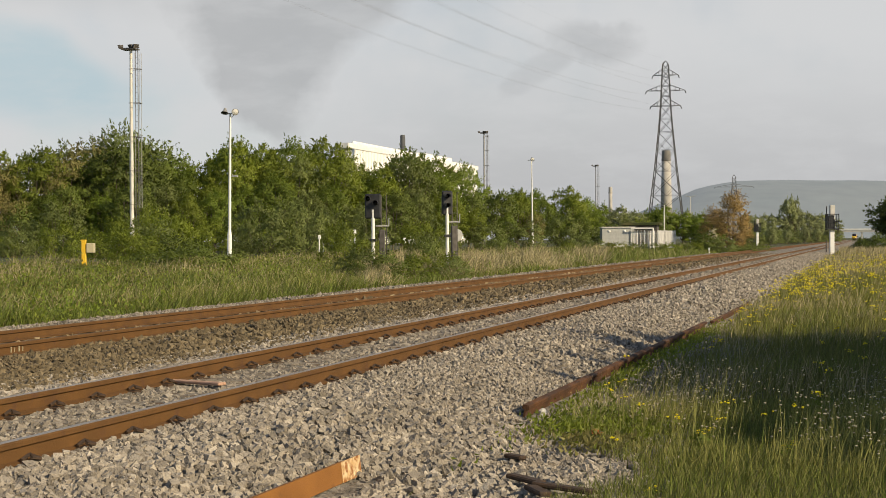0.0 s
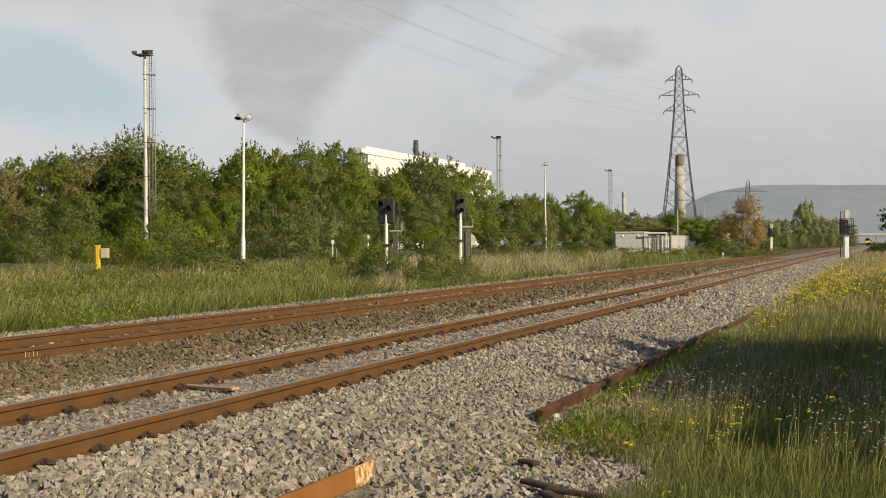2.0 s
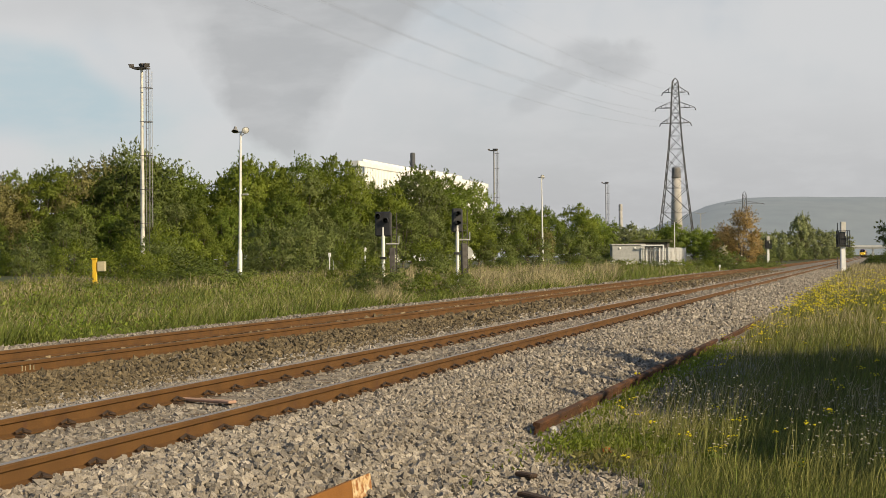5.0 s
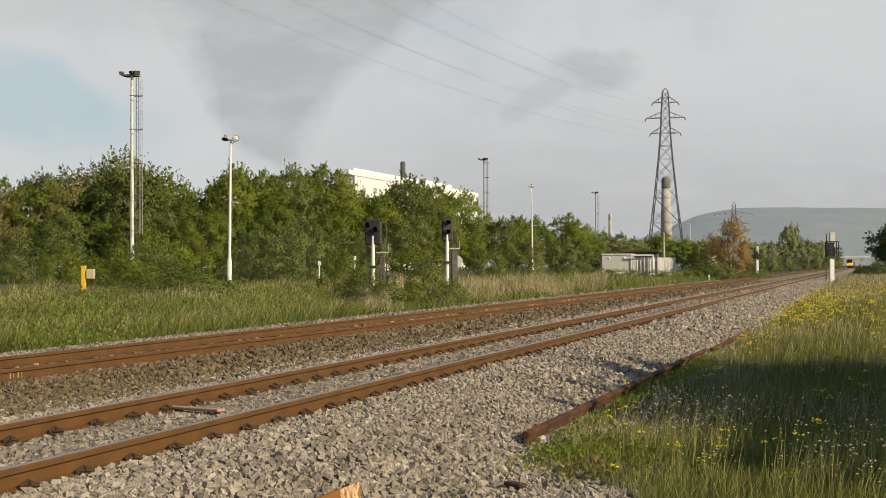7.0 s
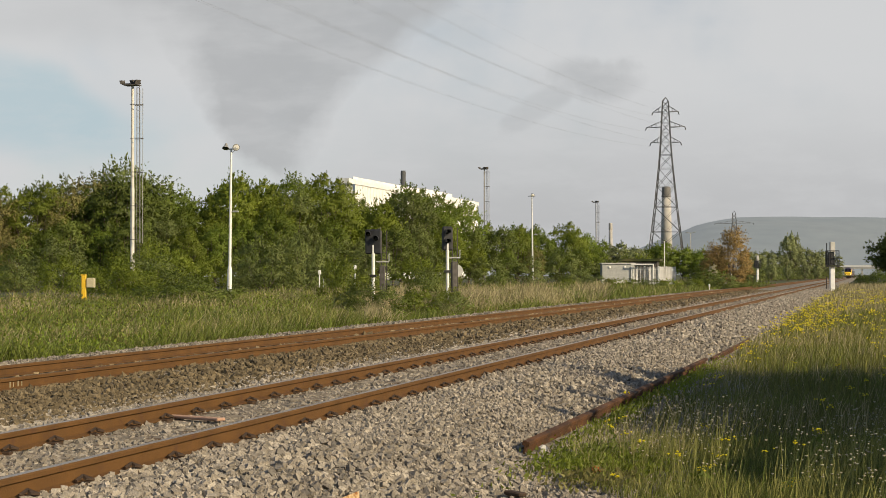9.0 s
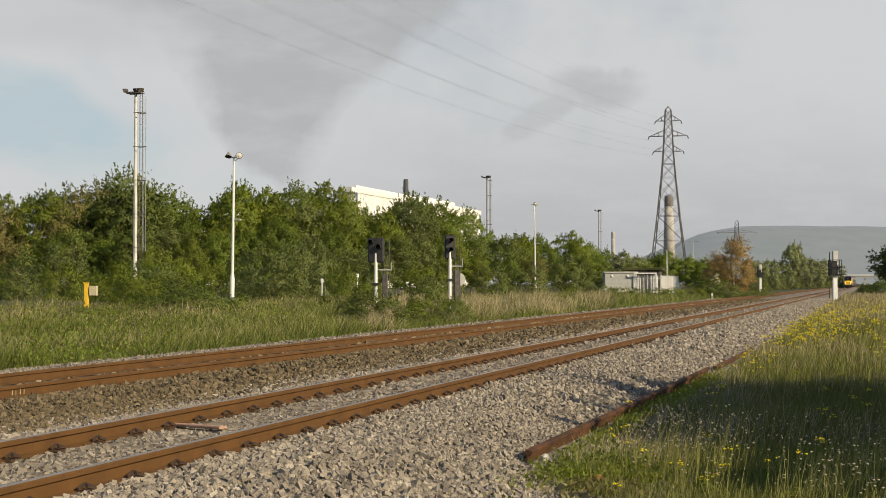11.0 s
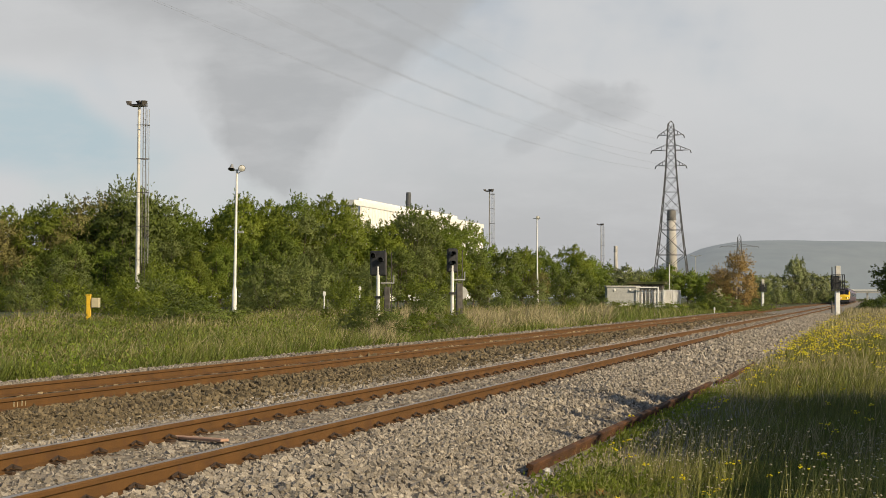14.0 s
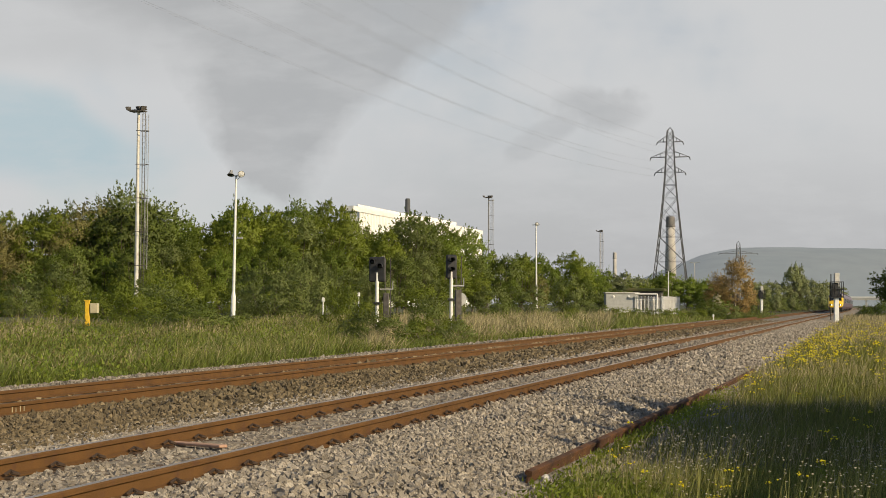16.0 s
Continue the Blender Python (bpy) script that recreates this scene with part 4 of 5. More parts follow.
def compound():
    t = thing("equipment_cabin", pose(-28.7, 153.6, 0.35, 0, 0, 16), "low grey equipment cabin with a white plinth and two lamps", "equipment cabin")
    part("body", box(B(), 0, 0, 0.55, 3.7, 2.5, 2.35, 0.04), M["grey"], t, "grey cabin body")
    part("plinth", box(B(), -0.05, -0.05, -0.2, 3.75, 2.55, 0.54, 0.02), M["white_post"], t, "white plinth")
    part("roof", box(B(), -0.12, -0.12, 2.352, 3.82, 2.62, 2.5, 0.03), M["concrete"], t, "pale flat roof")
    for a in (0.85, 2.6):
        part("bulkhead_lamp", lathe(B(), [(0.16, 0), (0.16, 0.05), (0.08, 0.1)], 12), M["white_post"], t, "round white wall lamp", pose(a, -0.003, 2.0, 90))
    t = thing("relay_hut", pose(-26.2, 157.4, 0.4, 0, 0, 4), "small hut with olive flat roof behind the fence", "hut")
    part("wall", box(B(), 0, 0, -0.2, 3.2, 3.6, 2.62), M["dark_steel"], t)
    part("roof", box(B(), -1.2, -0.5, 2.62, 3.6, 4.2, 2.95, 0.05), M["soil"], t, "olive felted flat roof")
    f = thing("palisade_fence", pose(0, 0, 0), "galvanised steel palisade fence round a compound", "fence")
    pale = None
    runs = (((-25.35, 154.45), (-22.5, 155.3), 18), ((-22.5, 155.3), (-22.0, 166.0), 66))
    for (x0, y0), (x1, y1), n in runs:
        yaw = math.degrees(math.atan2(y1 - y0, x1 - x0))
        for z in (0.65, 2.05):
            part("fence_rail", rod(B(), (x0, y0, z), (x1, y1, z), 0.03, n=4), M["fence"], f)
        for k in range(n):
            s = (k + 0.5) / n
            if pale is None:
                bm = B()
                v = [bm.verts.new(p) for p in ((-0.055, 0, 0), (-0.02, -0.03, 0), (0.02, -0.03, 0), (0.055, 0, 0), (-0.055, 0, 2.05), (-0.02, -0.03, 2.15), (0.02, -0.03, 2.15), (0.055, 0, 2.05), (0, 0.0, 2.25))]
                for a, b, c, d in ((0, 1, 5, 4), (1, 2, 6, 5), (2, 3, 7, 6)):
                    bm.faces.new((v[a], v[b], v[c], v[d]))
                for a, b in ((4, 5), (5, 6), (6, 7)):
                    bm.faces.new((v[a], v[b], v[8]))
                bmesh.ops.solidify(bm, geom=bm.faces[:], thickness=0.006)
                o = part("pale", bm, M["fence"], f)
                pale = o.data
            else:
                o = new("pale", pale)
                o.parent = f
            o.matrix_basis = pose(x0 + (x1 - x0) * s, y0 + (y1 - y0) * s, 0.2, 0, 0, yaw)
    for x, y in ((-25.45, 154.4), (-24.0, 154.85), (-22.5, 155.3), (-22.3, 160), (-22.0, 166.1)):
        part("fence_post", box(B(), x - 0.05, y - 0.05, 0, x + 0.05, y + 0.05, 2.45, 0.005), M["fence"], f)
    g = thing("gate_frame", pose(-25.4, 153.9, 0.3, 0, 0, 16), "white tubular gate frame before the fence", "gate frame")
    part("bar", rod(B(), (0, 0, 2.35), (2.5, 0, 2.35), 0.09, n=8), M["white_post"], g)
    part("upright", rod(B(), (2.5, 0, -0.2), (2.5, 0, 2.42), 0.09, n=8), M["white_post"], g)
    p = thing("radio_mast", pose(-22.9, 163, 0.3), "thin white and grey aerial pole", "aerial")
    part("pole", rod(B(), (0, 0, 0), (0, 0, 5.2), 0.07, 0.05, n=8), M["white_post"], p)
    part("aerial_arm", rod(B(), (-0.3, 0, 5.0), (0.3, 0, 5.15), 0.04, n=6), M["dark_steel"], p)
    w = thing("white_tank", pose(-16.5, 172, 0.5, 0, 0, 20), "small white metal tank among bushes", "tank")
    part("shell", lathe(B(), [(0.3, -1.0), (0.55, -0.85), (0.55, 0.85), (0.3, 1.0)], 14), M["white_post"], w, "", pose(0, 0, 0.6, 0, 90))
    part("cradle", box(B(), -0.7, -0.4, -0.3, 0.7, 0.4, 0.12, 0.02), M["concrete"], w)


compound()


def road_bridge():
    t = thing("road_bridge", pose(0, 860, 0), "distant pale concrete bridge across the railway", "bridge")
    part("deck", box(B(), -22, 0, 4.9, 12, 9, 6.0, 0.1), M["concrete"], t)
    part("parapet", box(B(), -22, -0.25, 6.0, 12, -0.01, 7.0), M["white_post"], t, "white parapet")
    for x in (-18, -1.5):
        part("pier", box(B(), x - 0.6, 1, -0.5, x + 0.6, 8, 4.9, 0.05), M["concrete"], t)
    for x0, x1 in ((-60, -22), (12, 60)):
        bm = B()
        v = [bm.verts.new(p) for p in ((x0, -4, -0.5), (x1, -4, -0.5), (x1, 13, -0.5), (x0, 13, -0.5), (x0 if x0 > 0 else x0 + 20, 0, 0.2 if x0 < 0 else 6), (x1 if x1 < 0 else x1 - 20, 0, 6 if x1 < 0 else 0.2), (x1 if x1 < 0 else x1 - 20, 9, 6 if x1 < 0 else 0.2), (x0 if x0 > 0 else x0 + 20, 9, 0.2 if x0 < 0 else 6))]
        for q in ((0, 1, 5, 4), (1, 2, 6, 5), (2, 3, 7, 6), (3, 0, 4, 7), (4, 5, 6, 7)):
            bm.faces.new([v[i] for i in q])
        part("approach_bank", bm, M["soil"], t, "grassy approach bank")


road_bridge()


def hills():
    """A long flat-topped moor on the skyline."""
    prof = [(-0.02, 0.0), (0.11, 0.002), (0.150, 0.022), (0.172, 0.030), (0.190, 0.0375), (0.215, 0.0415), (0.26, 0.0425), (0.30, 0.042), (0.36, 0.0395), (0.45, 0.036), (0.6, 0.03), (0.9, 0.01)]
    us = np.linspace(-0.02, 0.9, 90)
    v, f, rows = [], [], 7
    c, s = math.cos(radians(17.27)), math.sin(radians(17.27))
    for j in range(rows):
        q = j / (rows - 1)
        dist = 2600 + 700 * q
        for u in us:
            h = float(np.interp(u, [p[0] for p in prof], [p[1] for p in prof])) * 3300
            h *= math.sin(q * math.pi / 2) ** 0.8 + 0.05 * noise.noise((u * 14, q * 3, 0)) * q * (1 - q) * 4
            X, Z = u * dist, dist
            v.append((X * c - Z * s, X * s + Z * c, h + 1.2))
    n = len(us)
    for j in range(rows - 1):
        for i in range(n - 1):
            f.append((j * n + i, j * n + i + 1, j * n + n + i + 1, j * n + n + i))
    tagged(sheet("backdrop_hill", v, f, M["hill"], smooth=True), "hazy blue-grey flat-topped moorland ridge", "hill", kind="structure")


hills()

# ---------- trees and bushes ----------


def leaf_cloud(centres, dirs, size, r, per, spread, outward=None):
    """Small two-sided leaves strewn round twig tips."""
    n = len(centres) * per
    c = np.repeat(centres, per, 0) + r.normal(0, spread, (n, 3))
    d = np.repeat(dirs, per, 0) + r.normal(0, 0.55, (n, 3))
    d /= np.linalg.norm(d, axis=1, keepdims=True)
    s = np.cross(d, r.normal(0, 1, (n, 3)))
    s /= np.linalg.norm(s, axis=1, keepdims=True)
    k = size * r.uniform(0.6, 1.35, (n, 1))
    a, b = c - d * k * 0.5, c + d * k * 0.5
    v = np.stack([a + s * k * 0.26, b, a - s * k * 0.26], 1)
    if outward is not None:                             # every leaf turns its upper side away from the crown
        o = np.repeat(outward, per, 0)
        g = np.cross(v[:, 1] - v[:, 0], v[:, 2] - v[:, 0])
        turn = (g * o).sum(1) < 0
        v[turn] = v[turn][:, ::-1]
    return v.reshape(-1, 3), np.arange(n * 3).reshape(-1, 3)


def tree_template(name, seed, h, w, clumps, per, leaf, material, label, category, group, shape="tree", lean=0.12, sprigs=4, cone=0.0):
    """A trunk, limbs to every clump, and a crown of leafy clumps with twigs that stick out of them."""
    r = np.random.default_rng(seed)
    t = thing(name, pose(0, 0, -300), label, category, group)
    bm = B()
    tree = shape == "tree"
    zc, rz = (h * 0.52, h * 0.44) if tree else (h * 0.36, h * 0.56)
    fork = np.array((lean * 0.3, 0, h * 0.16 if tree else 0.0))
    if tree:
        rod(bm, (0, 0, -0.4), fork, 0.020 * h, 0.015 * h, n=7)
    C, D, O = [], [], []
    for i in range(clumps):
        a, q = 2.399963 * i + r.uniform(-0.5, 0.5), 1 - 2 * (i + 0.5) / clumps          # spread evenly over the crown
        d = np.array((math.cos(a) * math.sqrt(1 - q * q), math.sin(a) * math.sqrt(1 - q * q), q))
        k = r.uniform(0.55, 0.86)
        taper = 1 - cone * (q * 0.5 + 0.5)
        c = np.array((d[0] * w * 0.5 * k * taper, d[1] * w * 0.5 * k * taper, zc + d[2] * rz * k))
        c[0] += lean * c[2] * 0.35
        rho = w * r.uniform(0.13, 0.20) * (1 - 0.4 * cone * (q * 0.5 + 0.5))
        c[2] = max(c[2], rho * 0.55)
        mid = fork * 0.5 + c * 0.5 + np.array((d[0], d[1], -0.2)) * w * 0.06
        rod(bm, fork, mid, 0.007 * h, 0.004 * h, n=4)
        rod(bm, mid, c, 0.004 * h, 0.0015 * h, n=4)
        o = r.normal(0, 1, (per, 3))
        o /= np.linalg.norm(o, axis=1, keepdims=True)
        low = o[:, 2] < -0.3
        o[low, 2] *= -0.5
        lump = np.array([1 + 0.55 * noise.noise(Vector(v) * 2.1 + Vector((i * 3.7, seed, 0))) for v in o])
        C.append(c + o * np.array((1, 1, 0.72)) * (rho * lump * r.uniform(0.62, 1.0, per) ** 0.6)[:, None])
        O.append(o + d * 0.5 + np.array((0, 0, 0.25)))
        D.append(o * 0.7 + r.normal(0, 0.5, (per, 3)) + np.array((lean * 2, 0, -0.1)))
        for _ in range(sprigs):
            o1 = d * 0.7 + r.normal(0, 0.6, 3) + np.array((lean * 1.5, 0, 0.75))
            o1 /= np.linalg.norm(o1)
            a0 = c + o1 * rho * 0.7
            n = r.uniform(0.4, 1.1) * rho
            a1 = a0 + o1 * n + np.array((lean, 0, -0.04)) * n
            nl = max(6, per // 22)
            s1 = r.uniform(0, 1, nl)
            C.append(a0 + (a1 - a0) * s1[:, None] + r.normal(0, 0.10, (nl, 3)) * (rho * (1.1 - s1))[:, None])
            O.append(np.tile(o1 + d * 0.5, (nl, 1)))
            D.append(np.tile(o1, (nl, 1)) + r.normal(0, 0.45, (nl, 3)))
    part("trunk", bm, M["bark"], t)
    C, D, O = np.concatenate(C), np.concatenate(D), np.concatenate(O)
    O /= np.linalg.norm(O, axis=1, keepdims=True)
    D /= np.linalg.norm(D, axis=1, keepdims=True)
    v, f = leaf_cloud(C, D, leaf, r, 1, 0.01, O)
    v[:, 2] = np.maximum(v[:, 2], 0.02)
    crown = sheet("crown", v, f, M[material], t, "", None, True)
    g = np.cross(v[1::3] - v[0::3], v[2::3] - v[0::3])
    g /= np.linalg.norm(g, axis=1, keepdims=True) + 1e-9
    nn = g * 0.42 + O * 0.8
    nn /= np.linalg.norm(nn, axis=1, keepdims=True)
    crown.data.normals_split_custom_set_from_vertices(np.repeat(nn, 3, 0).tolist())
    return t


TREES = [tree_template("scrub_tree", 11 + i, 8.0, 5.4, 30, n, 0.195, mt, lb, "tree", "trackside trees", lean=ln, sprigs=sp) for i, (mt, lb, ln, n, sp) in enumerate((
    ("leaf", "green bushy scrub tree in fresh leaf", 0.08, 330, 7), ("leaf_bright", "bright green bushy scrub tree with rounded crown", 0.12, 330, 6),
    ("leaf_pale", "pale olive willow tree with upright shoots", 0.12, 290, 8), ("leaf_dark", "dark green dense scrub tree", 0.08, 330, 6), ("leaf_brown", "brownish thin tree just coming into leaf", 0.14, 180, 8)))]
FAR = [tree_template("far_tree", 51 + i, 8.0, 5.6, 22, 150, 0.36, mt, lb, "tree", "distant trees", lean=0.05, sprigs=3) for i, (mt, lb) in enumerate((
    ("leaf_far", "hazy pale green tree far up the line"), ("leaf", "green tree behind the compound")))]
BUSHES = [tree_template("bush", 31 + i, 3.0, 4.2, 14, 220, 0.15, mt, lb, "bush", "trackside bushes", "bush", 0.05, 7) for i, (mt, lb) in enumerate((
    ("leaf_bright", "rounded bright green bush in rough grass"), ("leaf_pale", "pale green willow bush"), ("leaf_dark", "dark green low bush")))]


def plant(src, x, y, s, sz, yaw, z=None):
    m = pose(x, y, ground_z(x, y) - 0.1 if z is None else z, 0, 0, yaw) @ Matrix.Diagonal((s, s, sz, 1))
    return copy_thing(src, m)


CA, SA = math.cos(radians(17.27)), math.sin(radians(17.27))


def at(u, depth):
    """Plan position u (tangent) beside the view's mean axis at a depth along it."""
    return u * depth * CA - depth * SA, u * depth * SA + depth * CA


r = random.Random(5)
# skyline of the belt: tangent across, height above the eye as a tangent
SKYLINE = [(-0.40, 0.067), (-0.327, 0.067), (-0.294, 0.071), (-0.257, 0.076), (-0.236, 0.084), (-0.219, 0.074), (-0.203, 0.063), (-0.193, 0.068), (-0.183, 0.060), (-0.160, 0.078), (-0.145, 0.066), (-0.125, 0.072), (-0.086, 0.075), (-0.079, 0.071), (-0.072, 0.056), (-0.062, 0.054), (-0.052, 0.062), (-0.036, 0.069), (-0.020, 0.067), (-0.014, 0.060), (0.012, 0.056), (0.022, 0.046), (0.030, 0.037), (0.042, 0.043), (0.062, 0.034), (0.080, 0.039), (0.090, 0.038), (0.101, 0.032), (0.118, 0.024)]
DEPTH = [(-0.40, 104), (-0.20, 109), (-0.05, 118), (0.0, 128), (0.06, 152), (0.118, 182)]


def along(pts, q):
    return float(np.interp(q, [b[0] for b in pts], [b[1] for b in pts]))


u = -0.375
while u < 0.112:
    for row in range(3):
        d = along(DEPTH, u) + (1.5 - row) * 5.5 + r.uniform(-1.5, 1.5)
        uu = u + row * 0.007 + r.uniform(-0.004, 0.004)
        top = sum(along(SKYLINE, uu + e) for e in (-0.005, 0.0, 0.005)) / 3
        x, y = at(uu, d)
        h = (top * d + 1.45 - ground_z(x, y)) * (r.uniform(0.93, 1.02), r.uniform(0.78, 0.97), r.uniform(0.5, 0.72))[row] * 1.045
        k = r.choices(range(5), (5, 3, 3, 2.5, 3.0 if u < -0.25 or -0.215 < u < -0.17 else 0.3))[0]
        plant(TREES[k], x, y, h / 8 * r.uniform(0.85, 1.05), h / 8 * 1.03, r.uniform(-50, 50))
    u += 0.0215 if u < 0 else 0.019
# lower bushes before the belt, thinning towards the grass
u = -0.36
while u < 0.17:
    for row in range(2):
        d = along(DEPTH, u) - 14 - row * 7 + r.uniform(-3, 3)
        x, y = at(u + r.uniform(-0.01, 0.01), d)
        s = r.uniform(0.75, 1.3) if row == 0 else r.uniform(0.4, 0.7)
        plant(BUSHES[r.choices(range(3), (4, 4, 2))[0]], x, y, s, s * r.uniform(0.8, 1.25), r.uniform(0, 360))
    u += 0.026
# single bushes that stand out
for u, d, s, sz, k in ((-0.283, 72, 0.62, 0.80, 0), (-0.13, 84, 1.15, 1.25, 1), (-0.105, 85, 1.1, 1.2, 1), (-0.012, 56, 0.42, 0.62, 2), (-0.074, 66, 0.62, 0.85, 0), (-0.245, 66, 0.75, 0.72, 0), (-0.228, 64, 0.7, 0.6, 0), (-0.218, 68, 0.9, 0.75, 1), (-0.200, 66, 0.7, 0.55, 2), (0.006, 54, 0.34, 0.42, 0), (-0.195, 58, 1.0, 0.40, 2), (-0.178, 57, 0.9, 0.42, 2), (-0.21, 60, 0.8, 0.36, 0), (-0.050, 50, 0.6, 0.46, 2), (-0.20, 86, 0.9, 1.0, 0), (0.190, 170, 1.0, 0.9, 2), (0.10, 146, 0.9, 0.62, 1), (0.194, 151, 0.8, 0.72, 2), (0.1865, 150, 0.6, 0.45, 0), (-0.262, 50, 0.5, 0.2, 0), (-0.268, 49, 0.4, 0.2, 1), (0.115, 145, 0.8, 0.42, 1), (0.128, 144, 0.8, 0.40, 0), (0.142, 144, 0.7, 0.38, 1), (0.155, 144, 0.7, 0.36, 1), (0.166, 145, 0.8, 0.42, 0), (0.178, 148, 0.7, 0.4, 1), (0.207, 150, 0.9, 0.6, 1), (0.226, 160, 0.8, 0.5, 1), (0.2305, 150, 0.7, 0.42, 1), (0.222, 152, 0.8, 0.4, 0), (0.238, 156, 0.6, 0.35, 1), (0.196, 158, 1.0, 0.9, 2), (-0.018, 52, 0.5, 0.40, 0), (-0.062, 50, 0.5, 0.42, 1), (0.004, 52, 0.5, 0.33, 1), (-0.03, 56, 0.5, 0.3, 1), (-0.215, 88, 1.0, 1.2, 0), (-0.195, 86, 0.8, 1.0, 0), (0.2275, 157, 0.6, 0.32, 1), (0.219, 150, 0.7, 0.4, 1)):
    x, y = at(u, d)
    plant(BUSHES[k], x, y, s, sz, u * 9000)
# trees behind the compound and the pylon's foot
u = 0.115
while u < 0.21:
    for d in (215, 262):
        x, y = at(u + r.uniform(-0.004, 0.004), d)
        h = (0.0255 if u < 0.17 else 0.021) * d + 1.2
        plant(FAR[r.choice((0, 1))], x, y, h / 8 * 1.1, h / 8 * r.uniform(0.85, 1.08), r.uniform(-40, 40))
    u += 0.012
amber = tree_template("amber_tree", 61, 7.6, 5.8, 38, 380, 0.14, "leaf_amber", "amber-brown leafing willow beside the track", "tree", "", "bush", 0.02, 9, 0.5)
amber.matrix_basis = pose(*at(0.2130, 160), 0.2, 0, 0, 30)
x, y = at(0.201, 166)
copy_thing(amber, pose(x, y, 0.2, 0, 0, 200) @ Matrix.Diagonal((0.8, 0.8, 0.75, 1)))
blossom = tree_template("blossom_bush", 71, 2.6, 1.6, 12, 110, 0.13, "seed", "bush with white spring blossom", "bush", "", "bush", 0.02, 3)
blossom.matrix_basis = pose(*at(0.1990, 156.5), 0.9, 0, 0, 0) @ Matrix.Diagonal((0.8, 0.8, 0.8, 1))
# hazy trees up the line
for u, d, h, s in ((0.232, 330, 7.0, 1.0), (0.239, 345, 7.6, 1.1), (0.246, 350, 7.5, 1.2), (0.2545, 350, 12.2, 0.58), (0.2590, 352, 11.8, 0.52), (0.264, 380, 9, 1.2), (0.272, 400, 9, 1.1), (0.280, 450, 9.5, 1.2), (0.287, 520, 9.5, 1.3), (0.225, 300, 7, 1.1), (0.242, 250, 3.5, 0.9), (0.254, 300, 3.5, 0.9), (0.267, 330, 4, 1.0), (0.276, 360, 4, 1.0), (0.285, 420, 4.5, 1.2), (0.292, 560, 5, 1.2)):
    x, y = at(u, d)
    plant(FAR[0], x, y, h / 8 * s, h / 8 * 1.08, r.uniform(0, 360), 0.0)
for k in range(16):
    x, y = at(0.228 + 0.0042 * k, 250 + 14 * k)
    plant(BUSHES[1], x, y, r.uniform(1.1, 1.6), r.uniform(0.8, 1.3), k * 70, 0.0)
# leafy tree on the near side of the line, and scrub round it
side = tree_template("broadleaf_tree", 81, 7.6, 6.4, 40, 340, 0.30, "leaf_dark", "dense dark green broadleaf tree by the verge", "tree", "", "tree", 0.02, 4)
side.matrix_basis = pose(*at(0.338, 178), -0.3, 0, 0, 60) @ Matrix.Diagonal((1.15, 1.15, 1.0, 1))
for u, d, s in ((0.312, 182, 0.75), (0.318, 176, 1.0), (0.326, 170, 1.0), (0.345, 168, 1.2), (0.309, 230, 0.8)):
    x, y = at(u, d)
    plant(BUSHES[2], x, y, s, s * 0.8, u * 9000)
for o in TREES + BUSHES + FAR:
    for c in list(o.children):
        bpy.data.objects.remove(c)
    bpy.data.objects.remove(o)
# trees behind the camera whose shade lies on the verge
shade = tree_template("verge_bush", 91, 4.6, 4.6, 28, 260, 0.50, "leaf_dark", "tall leafy bush whose shade lies on the verge", "bush", "verge bushes", "bush", 0.0, 3)
shade.matrix_basis = pose(7.2, 16.6, -0.35) @ Matrix.Diagonal((0.76, 0.76, 1.35, 1))
for x, y, s, sz, w in ((5.6, 9.4, 0.8, 0.60, 0), (5.6, 11.4, 0.85, 0.62, 50), (5.5, 13.4, 0.95, 0.74, 90), (5.5, 15.4, 0.95, 0.79, 100), (5.5, 17.4, 0.95, 0.82, 150), (5.5, 19.4, 0.95, 0.80, 200), (5.5, 21.2, 0.9, 0.75, 250), (7.7, 9.6, 0.9, 0.78, 210), (7.9, 13.2, 1.0, 0.88, 300), (8.2, 18.6, 1.0, 0.94, 30), (3.6, 11.2, 0.5, 0.32, 20), (3.5, 13.0, 0.6, 0.40, 220), (3.5, 14.9, 0.65, 0.42, 75), (3.5, 17.0, 0.65, 0.44, 130), (3.5, 19.4, 0.65, 0.44, 10)):
    copy_thing(shade, pose(x, y, -0.4, 0, 0, w) @ Matrix.Diagonal((s, s, sz, 1)))

# ---------- grass ----------


def blades(pts, h, w, lean, r, bend=0.35):
    """Bent tapering blades on the given foot points; h, w per blade."""
    n = len(pts)
    a = r.uniform(0, 2 * math.pi, n)
    side = np.stack([np.cos(a), np.sin(a), np.zeros(n)], 1) * (w * 0.5)[:, None]
    d = np.stack([r.normal(lean[0], bend, n), r.normal(lean[1], bend, n), np.ones(n)], 1)
    d /= np.linalg.norm(d, axis=1, keepdims=True)
    d2 = d + np.stack([r.normal(lean[0], bend, n), r.normal(lean[1], bend, n), -0.25 * np.ones(n)], 1) * 0.7
    d2 /= np.linalg.norm(d2, axis=1, keepdims=True)
    mid = pts + d * (h * 0.55)[:, None]
    tip = mid + d2 * (h * 0.5)[:, None]
    v = np.stack([pts - side, pts + side, mid + side * 0.75, mid - side * 0.75, tip], 1).reshape(-1, 3)
    b = np.arange(n)[:, None] * 5
    f = np.concatenate([b + np.array([[0, 1, 2]]), b + np.array([[0, 2, 3]]), b + np.array([[3, 2, 4]])])
    return v, f, tip


